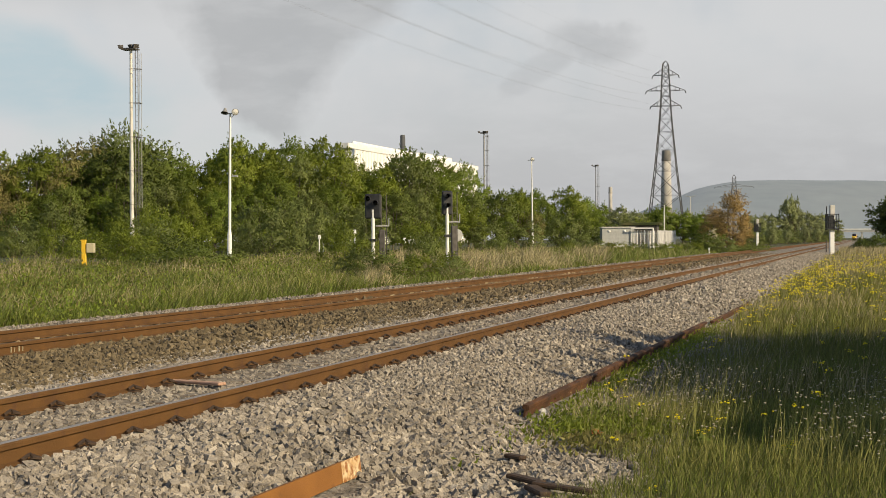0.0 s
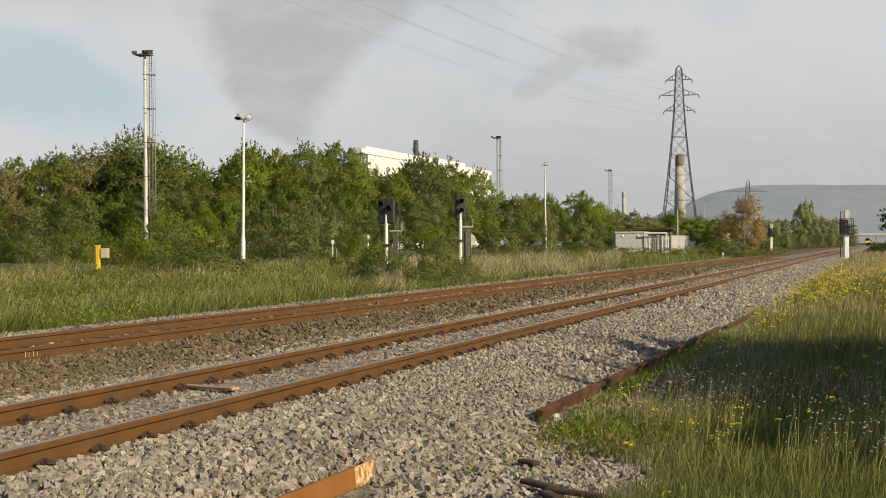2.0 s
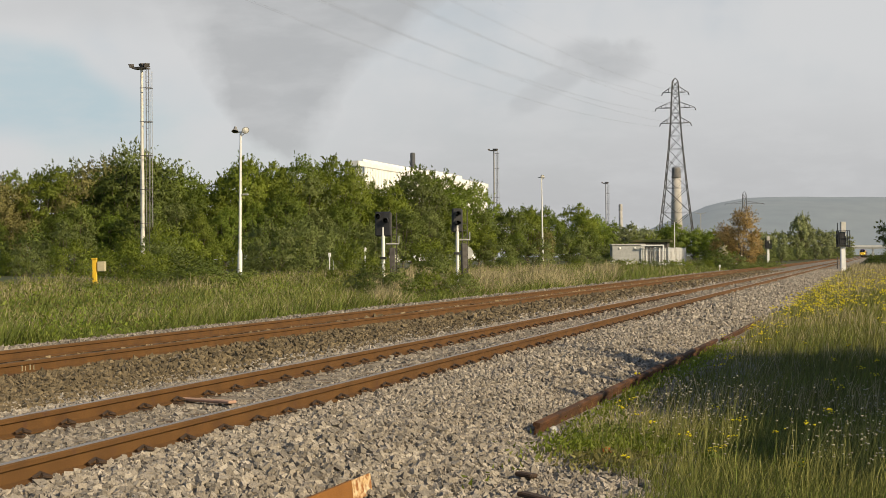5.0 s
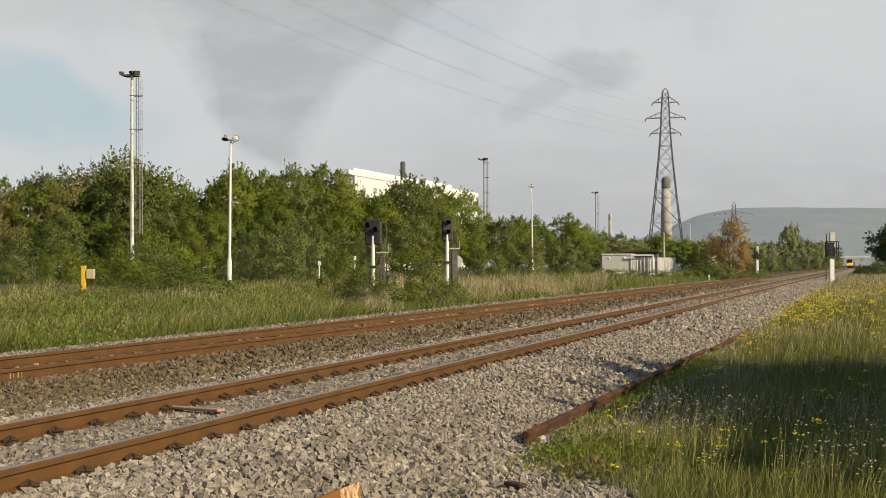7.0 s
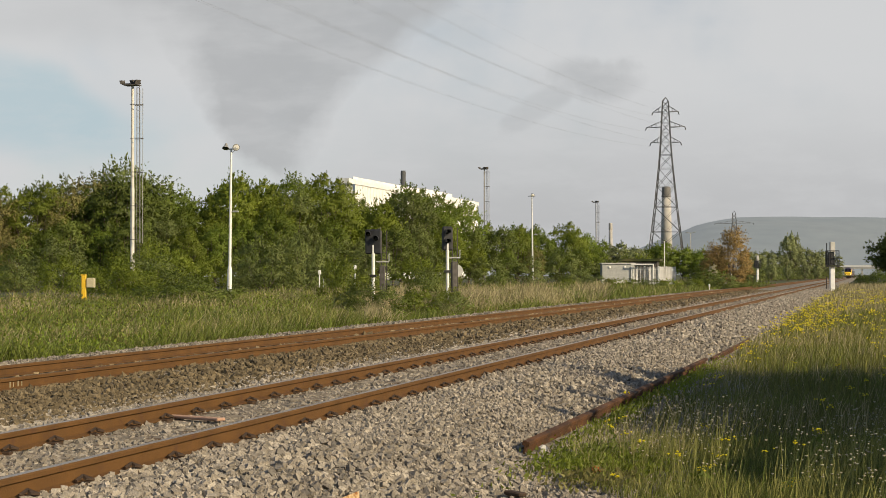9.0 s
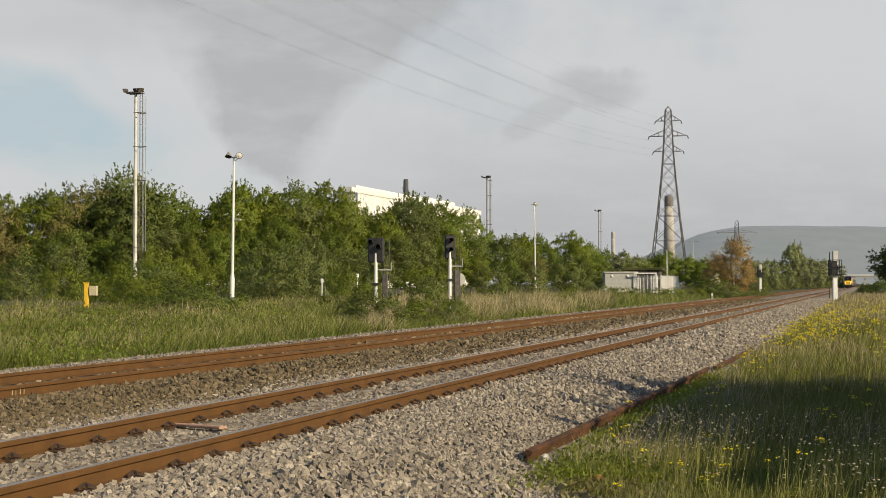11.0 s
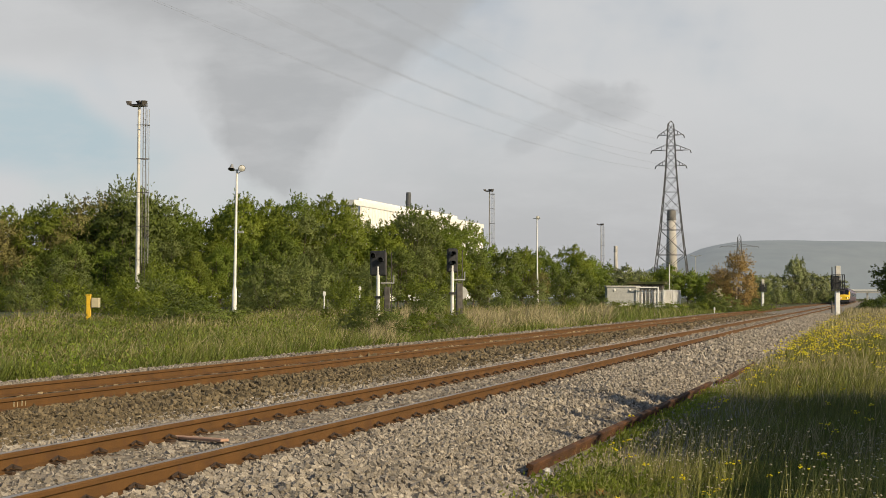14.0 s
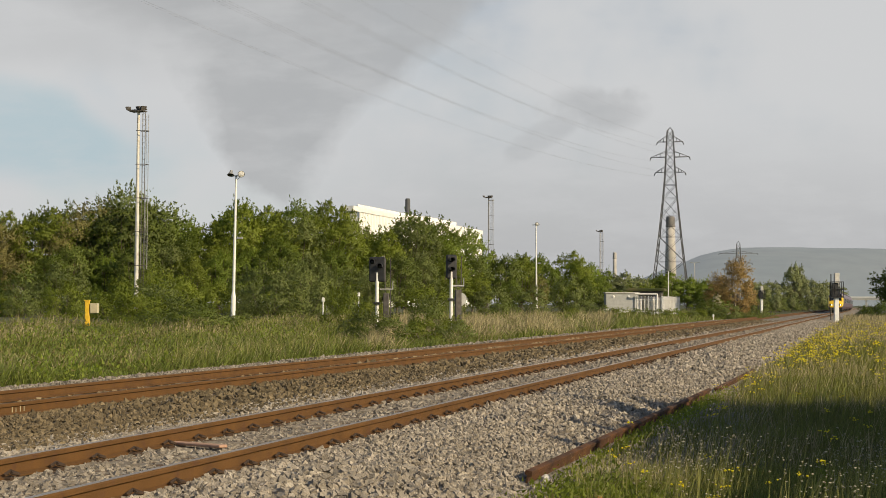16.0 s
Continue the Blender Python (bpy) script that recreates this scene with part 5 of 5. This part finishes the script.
def scatter(n, u0, u1, x_of, r):
    """Foot points spread evenly across the view: x from x_of, y from the direction."""
    u = r.uniform(u0, u1, n)
    x = x_of(n, u)
    th = np.arctan(u) - radians(17.27)                 # angle from the line of the track
    y = x / np.tan(th)
    return np.stack([x, y], 1)


def grounded(p):
    return np.array([(x, y, ground_z(x, y) - 0.02) for x, y in p])


def stuff(name, v, f, material, label, category):
    return tagged(sheet(name, v, f, M[material]), label, category, kind="stuff")


gr = np.random.default_rng(21)


def far_grass(name, n, x0, x1, u0, u1, hmin, hmax, material, label, power=1.0, clump=0):
    p = scatter(n, u0, u1, lambda k, u: -(x0 + (x1 - x0) * gr.uniform(0, 1, k) ** power), gr)
    p = p[(p[:, 1] > 5) & (p[:, 1] < 240)]
    if clump:
        keep = np.array([noise.noise((x * 0.33, y * 0.14, clump)) > -0.04 for x, y in p])
        p = p[keep]
    p = p[-p[:, 0] > 14.5 + np.array([0.6 * noise.noise((y * 0.5, 1.0, 1.0)) for y in p[:, 1]])]
    g = grounded(p)
    dist = np.hypot(p[:, 0], p[:, 1])
    h = gr.uniform(hmin, hmax, len(p)) * np.array([0.75 + 0.7 * noise.noise((x * 0.5, y * 0.22, 5.0)) for x, y in p])
    w = 0.006 + dist * 0.00042
    v, f, tip = blades(g, h, w, (0.12, 0.0), gr, 0.5)
    stuff(name, v, f, material, label, "grass")


far_grass("verge_grass", 38000, 14.3, 34, -0.36, 0.20, 0.2, 0.65, "grass", "rough green grass between the far track and the scrub")
far_grass("verge_grass", 34000, 14.2, 23, -0.36, 0.08, 0.25, 0.7, "grass_lush", "lush bright green grass along the far ballast", 1.3)
far_grass("dry_grass", 13000, 14.8, 32, -0.36, 0.20, 0.45, 0.9, "straw", "dry straw-coloured tall grass clumps on the far verge", 1.0, 4)
far_grass("dry_grass", 16000, 14.8, 24, -0.06, 0.12, 0.7, 1.35, "straw", "tall dry straw-coloured grass by the signals", 1.0, 8)
far_grass("verge_grass", 22000, 14.6, 30, -0.2, 0.2, 0.3, 0.8, "stalk", "pale yellow-green grass on the far verge", 1.0, 6)
far_grass("verge_grass", 14000, 14, 26, 0.08, 0.27, 0.3, 0.9, "grass_lush", "rough green grass up the line")


def verge_weeds(name, n, per, u0, u1, x0, x1, size, material, label, h=0.5):
    """Low leafy clumps scattered through the verge."""
    p = scatter(n, u0, u1, lambda k, u: -(x0 + (x1 - x0) * gr.uniform(0, 1, k)), gr)
    p = p[(p[:, 1] > 5) & (p[:, 1] < 200)]
    g = grounded(p)
    rad = gr.uniform(0.25, 0.8, len(p))
    c = np.repeat(g, per, 0) + gr.normal(0, 1, (len(p) * per, 3)) * np.repeat(np.stack([rad, rad, rad * 0.0], 1), per, 0)
    c[:, 2] += np.abs(gr.normal(0, h * 0.5, len(c))) * np.repeat(rad, per) * 1.6
    d = np.tile(np.array([[0.15, 0, 0.9]]), (len(c), 1))
    v, f = leaf_cloud(c, d, size * 0.75, gr, 1, 0.02)
    stuff(name, v, f, material, label, "weeds")


verge_weeds("verge_weed", 150, 110, -0.36, 0.16, 14.6, 32, 0.12, "leaf", "green leafy weeds among the verge grass")
verge_weeds("verge_weed", 100, 110, -0.36, 0.10, 14.8, 30, 0.12, "leaf_bright", "bright green leafy weeds among the verge grass", 0.6)
verge_weeds("verge_weed", 80, 110, -0.36, 0.10, 15.5, 30, 0.12, "leaf_dark", "dark bramble clumps among the verge grass", 0.7)
verge_weeds("verge_weed", 110, 90, -0.36, 0.16, 15.0, 30, 0.12, "leaf_brown", "brown withered weeds among the verge grass", 0.6)


def near_grass(name, n, y0, y1, hmin, hmax, material, label, edge=2.8, power=1.0, clump=0, thr=0.0, wk=1.0, lean=(0.1, 0.05), bend=0.3, maxx=None):
    y = y0 + (y1 - y0) * gr.uniform(0, 1, n) ** power
    far = y * math.tan(radians(1.9)) + 0.4
    x = -edge + (far + edge) * gr.uniform(0, 1, n)
    p = np.stack([x, y], 1)
    ragged = np.array([noise.noise((a * 0.9, b * 0.6, 2)) * 0.5 for a, b in p])
    if maxx is not None:
        p, ragged, x, y = p[x < maxx], ragged[x < maxx], x[x < maxx], y[x < maxx]
    p = p[x > -edge + 0.1 + ragged + 0.8 * np.clip((12.6 - y) / 2.5, 0, 1)]
    if clump:
        p = p[np.array([noise.noise((a * 0.55, b * 0.4, clump)) > thr for a, b in p])]
    g = grounded(p)
    h = gr.uniform(hmin, hmax, len(p))
    w = (0.004 + p[:, 1] * 0.00028) * wk
    v, f, tip = blades(g, h, w, lean, gr, bend)
    return v, f, tip


for n, y0, y1, h0, h1, mt, cl, th, wk in ((22000, 8.2, 15, 0.05, 0.19, "grass_lush", 0, 0, 1.1), (13000, 8.2, 15, 0.08, 0.25, "grass", 0, 0, 1), (5000, 8.2, 14, 0.15, 0.38, "stalk", 3, -0.05, 0.9), (2500, 8.2, 15, 0.25, 0.5, "straw", 3, 0.1, 0.8), (20000, 15, 32, 0.10, 0.34, "grass", 0, 0, 1.2), (8000, 15, 32, 0.12, 0.38, "grass_lush", 5, 0.1, 1.2), (6000, 15, 40, 0.2, 0.5, "straw", 6, 0.05, 1), (16000, 24, 90, 0.12, 0.38, "grass", 0, 0, 1.5), (20000, 22, 110, 0.14, 0.42, "grass_olive", 0, 0, 1.5), (9000, 32, 120, 0.15, 0.5, "straw", 7, 0.0, 1.5), (12000, 85, 210, 0.2, 0.5, "grass", 0, 0, 1.6), (9000, 60, 200, 0.4, 0.9, "straw", 13, 0.0, 1.5)):
    v, f, tip = near_grass("g", n, y0, y1, h0, h1, mt, "", clump=cl, thr=th, wk=wk)
    stuff("meadow_grass" if mt != "straw" else "dry_grass", v, f, mt, "green meadow grass on the near verge" if mt not in ("straw",) else "dry straw stalks in the near verge", "grass")


def heads(tips, size, r, n_side=5):
    """Small faceted seed or flower heads on stalk tips."""
    k = len(tips)
    a = np.linspace(0, 2 * math.pi, n_side, endpoint=False)
    ring = np.stack([np.cos(a), np.sin(a), np.full(n_side, 0.25)], 1)
    base = np.concatenate([ring, [[0, 0, 0.7], [0, 0, -0.6]]])
    s = size * r.uniform(0.6, 1.3, (k, 1, 1))
    v = tips[:, None, :] + base[None] * s
    b = np.arange(k)[:, None] * (n_side + 2)
    f = []
    for i in range(n_side):
        j = (i + 1) % n_side
        f += [b + np.array([[i, j, n_side]]), b + np.array([[j, i, n_side + 1]])]
    return v.reshape(-1, 3), np.concatenate(f)


def seed_stalks():
    v, f, tip = near_grass("s", 2300, 8.3, 14.0, 0.25, 0.60, "stalk", "", edge=2.2, clump=12, thr=-0.15, wk=0.95, bend=0.14)
    stuff("seed_stalk", v, f, "stalk", "tall thin yellow-green stalks in the near verge", "grass")
    hv, hf = heads(tip, 0.0105, gr)
    stuff("seed_head", hv, hf, "seed", "small pale fluffy seed heads on stalks", "seed heads")


seed_stalks()


def ragwort(tip, size, k, r):
    """Clusters of small yellow flowers round each tip."""
    c = np.repeat(tip, k, 0) + r.normal(0, size, (len(tip) * k, 3)) * np.array([1, 1, 0.35])
    return heads(c, size * 0.42, r, 5)


for n, y0, y1, h0, h1, sz, k, cl, th in ((26, 8.8, 15, 0.35, 0.6, 0.028, 6, 0, 0), (260, 17, 40, 0.3, 0.55, 0.035, 6, 9, 0.05), (520, 36, 80, 0.35, 0.65, 0.05, 5, 10, 0.0), (330, 60, 125, 0.3, 0.6, 0.065, 5, 14, -0.1), (1000, 36, 85, 0.2, 0.5, 0.045, 5, 0, -1.0)):
    v, f, tip = near_grass("w", n, y0, y1, h0, h1, "", "", clump=cl, thr=th, bend=0.15, maxx=-1.0 if th < -0.5 else None)
    stuff("flower_stalk", v, f, "grass_lush", "green stalks of yellow wild flowers", "wild flowers")
    hv, hf = ragwort(tip, sz, k, gr)
    stuff("yellow_flower", hv, hf, "flower", "clusters of small bright yellow wild flowers", "wild flowers")

def tall_flowers():
    """Single tall ragwort heads that stand over the near grass."""
    tips = np.array(((-1.31, 11.31, -0.14), (-0.55, 11.34, -0.22), (-0.40, 12.96, -0.00), (-1.25, 11.64, -0.17), (-0.59, 11.12, -0.21), (-1.41, 9.29, -0.28), (-0.01, 10.04, -0.39), (-2.40, 13.38, -0.05), (-2.04, 12.76, -0.11)))
    for tip in tips:
        t = thing("ragwort", pose(tip[0], tip[1], ground_z(tip[0], tip[1])), "tall ragwort with bright yellow flower heads", "wild flower", "tall ragworts")
        h = tip[2] - ground_z(tip[0], tip[1])
        bm = rod(B(), (0.05, 0, -0.05), (0, 0, h), 0.006, 0.003, n=5)
        for a in range(4):
            rod(bm, (0.01, 0, h * 0.86), (0.04 * math.cos(a * 1.6), 0.04 * math.sin(a * 1.6), h), 0.003, 0.002, n=4)
        part("stem", bm, M["grass_lush"], t)
        hv, hf = ragwort(np.array([[0.0, 0.0, h]]), 0.03, 8, gr)
        sheet("flower_head", hv, hf, M["flower"], t)
        v, f = leaf_cloud(np.stack([np.zeros(14), np.zeros(14), np.linspace(0.05, h * 0.8, 14)], 1), np.tile([[0.8, 0.0, 0.5]], (14, 1)), 0.08, gr, 1, 0.02)
        sheet("leaves", v, f, M["leaf"], t)


tall_flowers()

# ---------- loose ballast stones ----------


def _under_rail(x, y):
    """Where the scrap rails lie, no stone sticks out."""
    near = np.zeros(len(x), bool)
    for x0, y0, x1, y1 in SCRAP:
        s = (y - y0) / (y1 - y0)
        near |= (s > -0.01) & (s < 1.005) & (x - (x0 + (x1 - x0) * s) > -0.06) & (x - (x0 + (x1 - x0) * s) < 0.16)
    return near


def stones(n, x0, x1, y0, y1, rad, r):
    x, y = r.uniform(x0, x1, n), r.uniform(y0, y1, n)
    ok = (y > np.maximum(np.abs(x) * 1.28, 6.2)) & ~_under_rail(x, y) & ((x < -2.4) | (r.uniform(0, 1, n) < np.clip((13.5 - y) / 2.0, 0, 1) * np.clip((-1.3 - x) / 0.6, 0, 1)))
    x, y = x[ok], y[ok]
    n = len(x)
    z = np.interp(-x, [-b[0] for b in BED], [b[1] for b in BED]) + r.uniform(-0.25, 0.75, n) * rad - np.where((x > -11.8) & (x < -10.4), 0.045, 0) - np.where((x > -6.7) & (x < -5.3), 0.02, 0)
    if y0 >= 12:
        cube = np.array(((1.3, 0, 0), (0, 1.3, 0), (-1.3, 0, 0), (0, -1.3, 0), (0, 0, 1.3), (0, 0, -1.3)))
        faces = np.array(((0, 1, 4), (1, 2, 4), (2, 3, 4), (3, 0, 4), (1, 0, 5), (2, 1, 5), (3, 2, 5), (0, 3, 5)))
    else:
        cube = np.array([(a, b, c) for c in (-1, 1) for a, b in ((-1, -1), (1, -1), (1, 1), (-1, 1))], float)
        faces = np.array([t for q in ((3, 2, 1, 0), (4, 5, 6, 7), (0, 1, 5, 4), (1, 2, 6, 5), (2, 3, 7, 6), (3, 0, 4, 7)) for t in ((q[0], q[1], q[2]), (q[0], q[2], q[3]))])
    nv = len(cube)
    s = rad * r.uniform(0.52, 1.2, (n, 1, 3)) * r.uniform(0.62, 1.22, (n, 1, 1))
    v = cube[None] * s * r.uniform(0.62, 1.05, (n, nv, 1)) + r.normal(0, 0.12, (n, nv, 3)) * rad
    q = r.normal(0, 1, (n, 4))
    q /= np.linalg.norm(q, axis=1, keepdims=True)
    w, a, b, c = q.T
    R = np.stack([1 - 2 * (b * b + c * c), 2 * (a * b - c * w), 2 * (a * c + b * w), 2 * (a * b + c * w), 1 - 2 * (a * a + c * c), 2 * (b * c - a * w), 2 * (a * c - b * w), 2 * (b * c + a * w), 1 - 2 * (a * a + b * b)], 1).reshape(n, 3, 3)
    v = np.einsum("nij,nkj->nki", R, v) + np.stack([x, y, z], 1)[:, None]
    f = (np.arange(n)[:, None, None] * nv + faces[None]).reshape(-1, 3)
    return v.reshape(-1, 3), f


def ballast():
    r = np.random.default_rng(3)
    bands = ((6, 12, 720, 0.0275), (12, 16, 600, 0.030), (16, 30, 210, 0.039), (30, 62, 48, 0.057), (62, 130, 9, 0.074))
    strips = ((-5.165, -1.3, "ballast", 1.0), (-6.68, -5.31, "ballast", 0.9), (-8.6, -6.83, "ballast", 1.0), (-10.27, -7.9, "ballast_brown", 1.0), (-11.78, -10.43, "ballast_brown", 0.8), (-14.5, -11.95, "ballast", 0.9))
    for x0, x1, mt, k in strips:
        V, F, o = [], [], 0
        for y0, y1, dens, rad in bands + (((62, 140, 24, 0.055),) if x0 < -5 and x1 > -2 else ()):
            big = 1.3 if mt == "ballast_brown" else 1.0
            v, f = stones(int((x1 - x0) * (y1 - y0) * dens * k / big ** 1.6), x0, x1, y0, y1, rad * big, r)
            V.append(v)
            F.append(f + o)
            o += len(v)
        ob = sheet("ballast_stones", np.concatenate(V), np.concatenate(F), M[mt], bed)
        tagged(ob, "angular grey and buff ballast stones" if mt == "ballast" else "rust-stained dark brown ballast stones", kind="stuff")
    shapes = []
    for i in range(300):
        if i < 10:
            v, f = stones(40, -3.901, -3.9, 11, 11.001, 0.034, np.random.default_rng(100 + i))
            ob = sheet("stone", v[:8] - v[:8].mean(0), f[:12], M["ballast"], bed)
            shapes.append(ob.data)
        else:
            ob = new("stone", shapes[i % 10])
            ob.parent = bed
        x, y = r.uniform(-4.6, -2.9), r.uniform(8.6, 11.5)
        ob.matrix_basis = pose(x, y, bed_z(x) + 0.035, r.uniform(0, 360), r.uniform(0, 360), r.uniform(0, 360))


ballast()


# ---------- litter by the track ----------


def litter():
    o = part("timber_plank", box(B(), -0.05, -0.46, 0, 0.05, 0.46, 0.03, 0.008), M["timber_pink"], None, m=pose(-6.37, 12.15, 0.03, 2, 0, -118))
    tagged(o, "pinkish weathered plank lying between the rails", "plank")
    for x, y, yaw, n in ((-2.30, 9.35, 60, 0.16), (-1.98, 9.1, 80, 0.22), (-2.12, 8.95, 40, 0.12), (-2.62, 10.3, 70, 0.08)):
        o = part("timber_shard", box(B(), -0.05, -n, 0, 0.05, n, 0.035, 0.01), M["clip"], None, m=pose(x, y, -0.27, 3, 4, yaw))
        tagged(o, "dark broken piece of timber on the stones", "timber", "timber shards")


litter()


def weeds():
    """Low creeping weeds on the stones by the scrap rail."""
    r = np.random.default_rng(44)
    for (cx, cy, sx, sy, n, mt, lb) in ((-2.30, 12.0, 0.32, 0.4, 1500, "leaf_bright", "low bright green creeping weed on the stones"), (-2.45, 12.7, 0.2, 0.5, 700, "grass_lush", "low bright green creeping weed on the stones"), (-2.70, 22.5, 0.12, 2.6, 1300, "leaf_bright", "low bright green creeping weed on the stones"), (-2.15, 11.2, 0.22, 0.22, 500, "leaf_brown", "low brown-red withered weed on the stones"), (-2.83, 16.5, 0.10, 2.4, 1500, "leaf_bright", "low bright green creeping weed on the stones")):
        c = np.stack([r.normal(cx, sx, n), r.normal(cy, sy, n), np.full(n, -0.28) + r.uniform(0, 0.10, n)], 1)
        d = np.tile(np.array([[0.2, 0.0, 0.8]]), (n, 1))
        v, f = leaf_cloud(c, d, 0.05, r, 1, 0.01)
        stuff("creeping_weed", v, f, mt, lb, "weeds")
    c = np.stack([r.normal(-2.22, 0.03, 30), r.normal(11.55, 0.03, 30), np.full(30, -0.22)], 1)
    v, f = leaf_cloud(c, np.tile(np.array([[0, 0, 1.0]]), (30, 1)), 0.06, r, 1, 0.01)
    stuff("red_leaf", v, f, "leaf_red", "small orange-red leaves among the stones", "weeds")


weeds()


def street_lamp():
    t = thing("street_lamp", pose(-39.2, 322.97, 0.4), "thin distant street lamp with two arms", "street lamp")
    part("column", rod(B(), (0, 0, 0), (0, 0, 11.0), 0.12, 0.08, n=8), M["galv"], t)
    for sx in (-1, 1):
        part("arm", rod(B(), (0, 0, 10.9), (sx * 1.3, 0, 11.2), 0.08, n=6), M["galv"], t)


street_lamp()

# ---------- train ----------
CX = -5.99       # middle of the near track


def hull(sections):
    """A closed body from cross-sections (y, half width, floor, shoulder, roof)."""
    bm = B()
    rings = []
    for y, w, z0, zs, zr in sections:
        ring = [(-w * 0.92, z0), (-w, z0 + 0.35), (-w, zs - 0.3), (-w * 0.93, zs), (-w * 0.6, zr - 0.1), (0, zr), (w * 0.6, zr - 0.1), (w * 0.93, zs), (w, zs - 0.3), (w, z0 + 0.35), (w * 0.92, z0)]
        rings.append([bm.verts.new((x, y, z)) for x, z in ring])
    n = len(rings[0])
    for a, b in zip(rings, rings[1:]):
        for i in range(n):
            bm.faces.new((a[i], a[(i + 1) % n], b[(i + 1) % n], b[i]))
    bm.faces.new(rings[0][::-1])
    bm.faces.new(rings[-1])
    return bm


def bogie(parent, y):
    bm = box(B(), -1.2, y - 1.6, 0.35, 1.2, y + 1.6, 0.75, 0.05)
    b = part("bogie", bm, M["black"], parent)
    for dy in (-1.25, 1.25):
        for x in (-0.75, 0.75):
            part("wheel", lathe(B(), [(0.46, -0.07), (0.46, 0.05), (0.50, 0.055), (0.50, 0.07)], 18), M["dark_steel"], b, "", pose(x, y + dy, 0.47, 0, 90 if x > 0 else -90))


def build_train():
    t = thing("express_train", pose(CX, 280, 0.172), "express train with yellow-nosed locomotive and dark maroon coaches", "train")
    # locomotive: raked cab that points along -y
    loco = part("locomotive", hull([(0.0, 1.10, 0.75, 1.6, 1.75), (0.25, 1.24, 0.6, 1.75, 1.95), (0.9, 1.32, 0.55, 2.0, 2.25), (2.1, 1.36, 0.55, 3.1, 3.6), (2.6, 1.37, 0.55, 3.2, 3.75), (17.6, 1.37, 0.55, 3.2, 3.75)]), M["loco_blue"], t, "dark violet locomotive body")
    part("nose", hull([(-0.05, 1.12, 0.95, 1.66, 1.80), (0.24, 1.255, 0.9, 1.80, 1.98), (0.9, 1.335, 0.85, 2.03, 2.27), (1.05, 1.345, 0.85, 2.10, 2.36)]), M["loco_yellow"], t, "bright yellow cab nose")
    part("cab_side", hull([(1.07, 1.35, 1.2, 2.2, 2.40), (2.1, 1.375, 1.2, 3.12, 3.45), (3.2, 1.385, 1.2, 3.0, 3.3)]), M["loco_yellow"], t, "yellow cab sides")
    bm = B()
    v = [bm.verts.new(p) for p in ((-1.1, 0.98, 2.33), (1.1, 0.98, 2.33), (0.98, 2.02, 3.5), (-0.98, 2.02, 3.5), (-1.1, 1.12, 2.25), (1.1, 1.12, 2.25), (0.98, 2.16, 3.42), (-0.98, 2.16, 3.42))]
    for q in ((0, 1, 2, 3), (7, 6, 5, 4), (0, 4, 5, 1), (1, 5, 6, 2), (2, 6, 7, 3), (3, 7, 4, 0)):
        bm.faces.new([v[i] for i in q])
    part("windscreen", bm, M["glass"], t, "dark raked windscreen")
    part("buffer_beam", box(B(), -1.25, -0.12, 0.3, 1.25, 0.3, 0.92, 0.06), M["black"], t, "black lower valance")
    for x in (-0.78, 0.78):
        c = part("lamp_cluster", box(B(), x - 0.32, -0.10, 1.28, x + 0.32, 0.02, 1.56, 0.03), M["black"], t, "black lamp panel")
        part("headlight", lathe(B(), [(0.11, 0), (0.10, 0.02), (0.03, 0.03)], 12), M["headlight"], c, "lit warm headlight", pose(x + 0.1, -0.105, 1.42, 90))
    part("roof", box(B(), -0.85, 3.5, 3.70, 0.85, 17.3, 3.86, 0.06), M["roof"], t, "grey roof with grilles")
    for x in (-1, 1):
        part("side_grille", box(B(), x * 1.375 - 0.01, 8.5, 1.6, x * 1.375 + 0.01, 13.5, 2.9), M["dark_steel"], t)
    bogie(t, 3.8)
    bogie(t, 14.0)
    # coaches
    for k in range(6):
        y0 = 18.2 + k * 23.2
        c = part("coach", hull([(y0, 1.33, 0.75, 3.05, 3.75), (y0 + 0.15, 1.37, 0.6, 3.1, 3.8), (y0 + 22.6, 1.37, 0.6, 3.1, 3.8), (y0 + 22.75, 1.33, 0.75, 3.05, 3.75)]), M["coach"], t, "dark maroon passenger coach")
        part("coach_roof", box(B(), -0.95, y0 + 0.1, 3.66, 0.95, y0 + 22.6, 3.83, 0.06), M["roof"], c, "grey coach roof")
        for i in range(9):
            for x in (-1, 1):
                part("window", box(B(), x * 1.372 - 0.012, y0 + 2.2 + i * 2.15, 1.85, x * 1.372 + 0.012, y0 + 3.75 + i * 2.15, 2.75), M["glass"], c)
        bogie(t, y0 + 3.4)
        bogie(t, y0 + 19.4)
    return t


train = build_train()


def motions():
    walk(train, [(k, pose(CX, 266.0 + 38.0 * (16 - k), 0.172)) for k in range(17)])


motions()
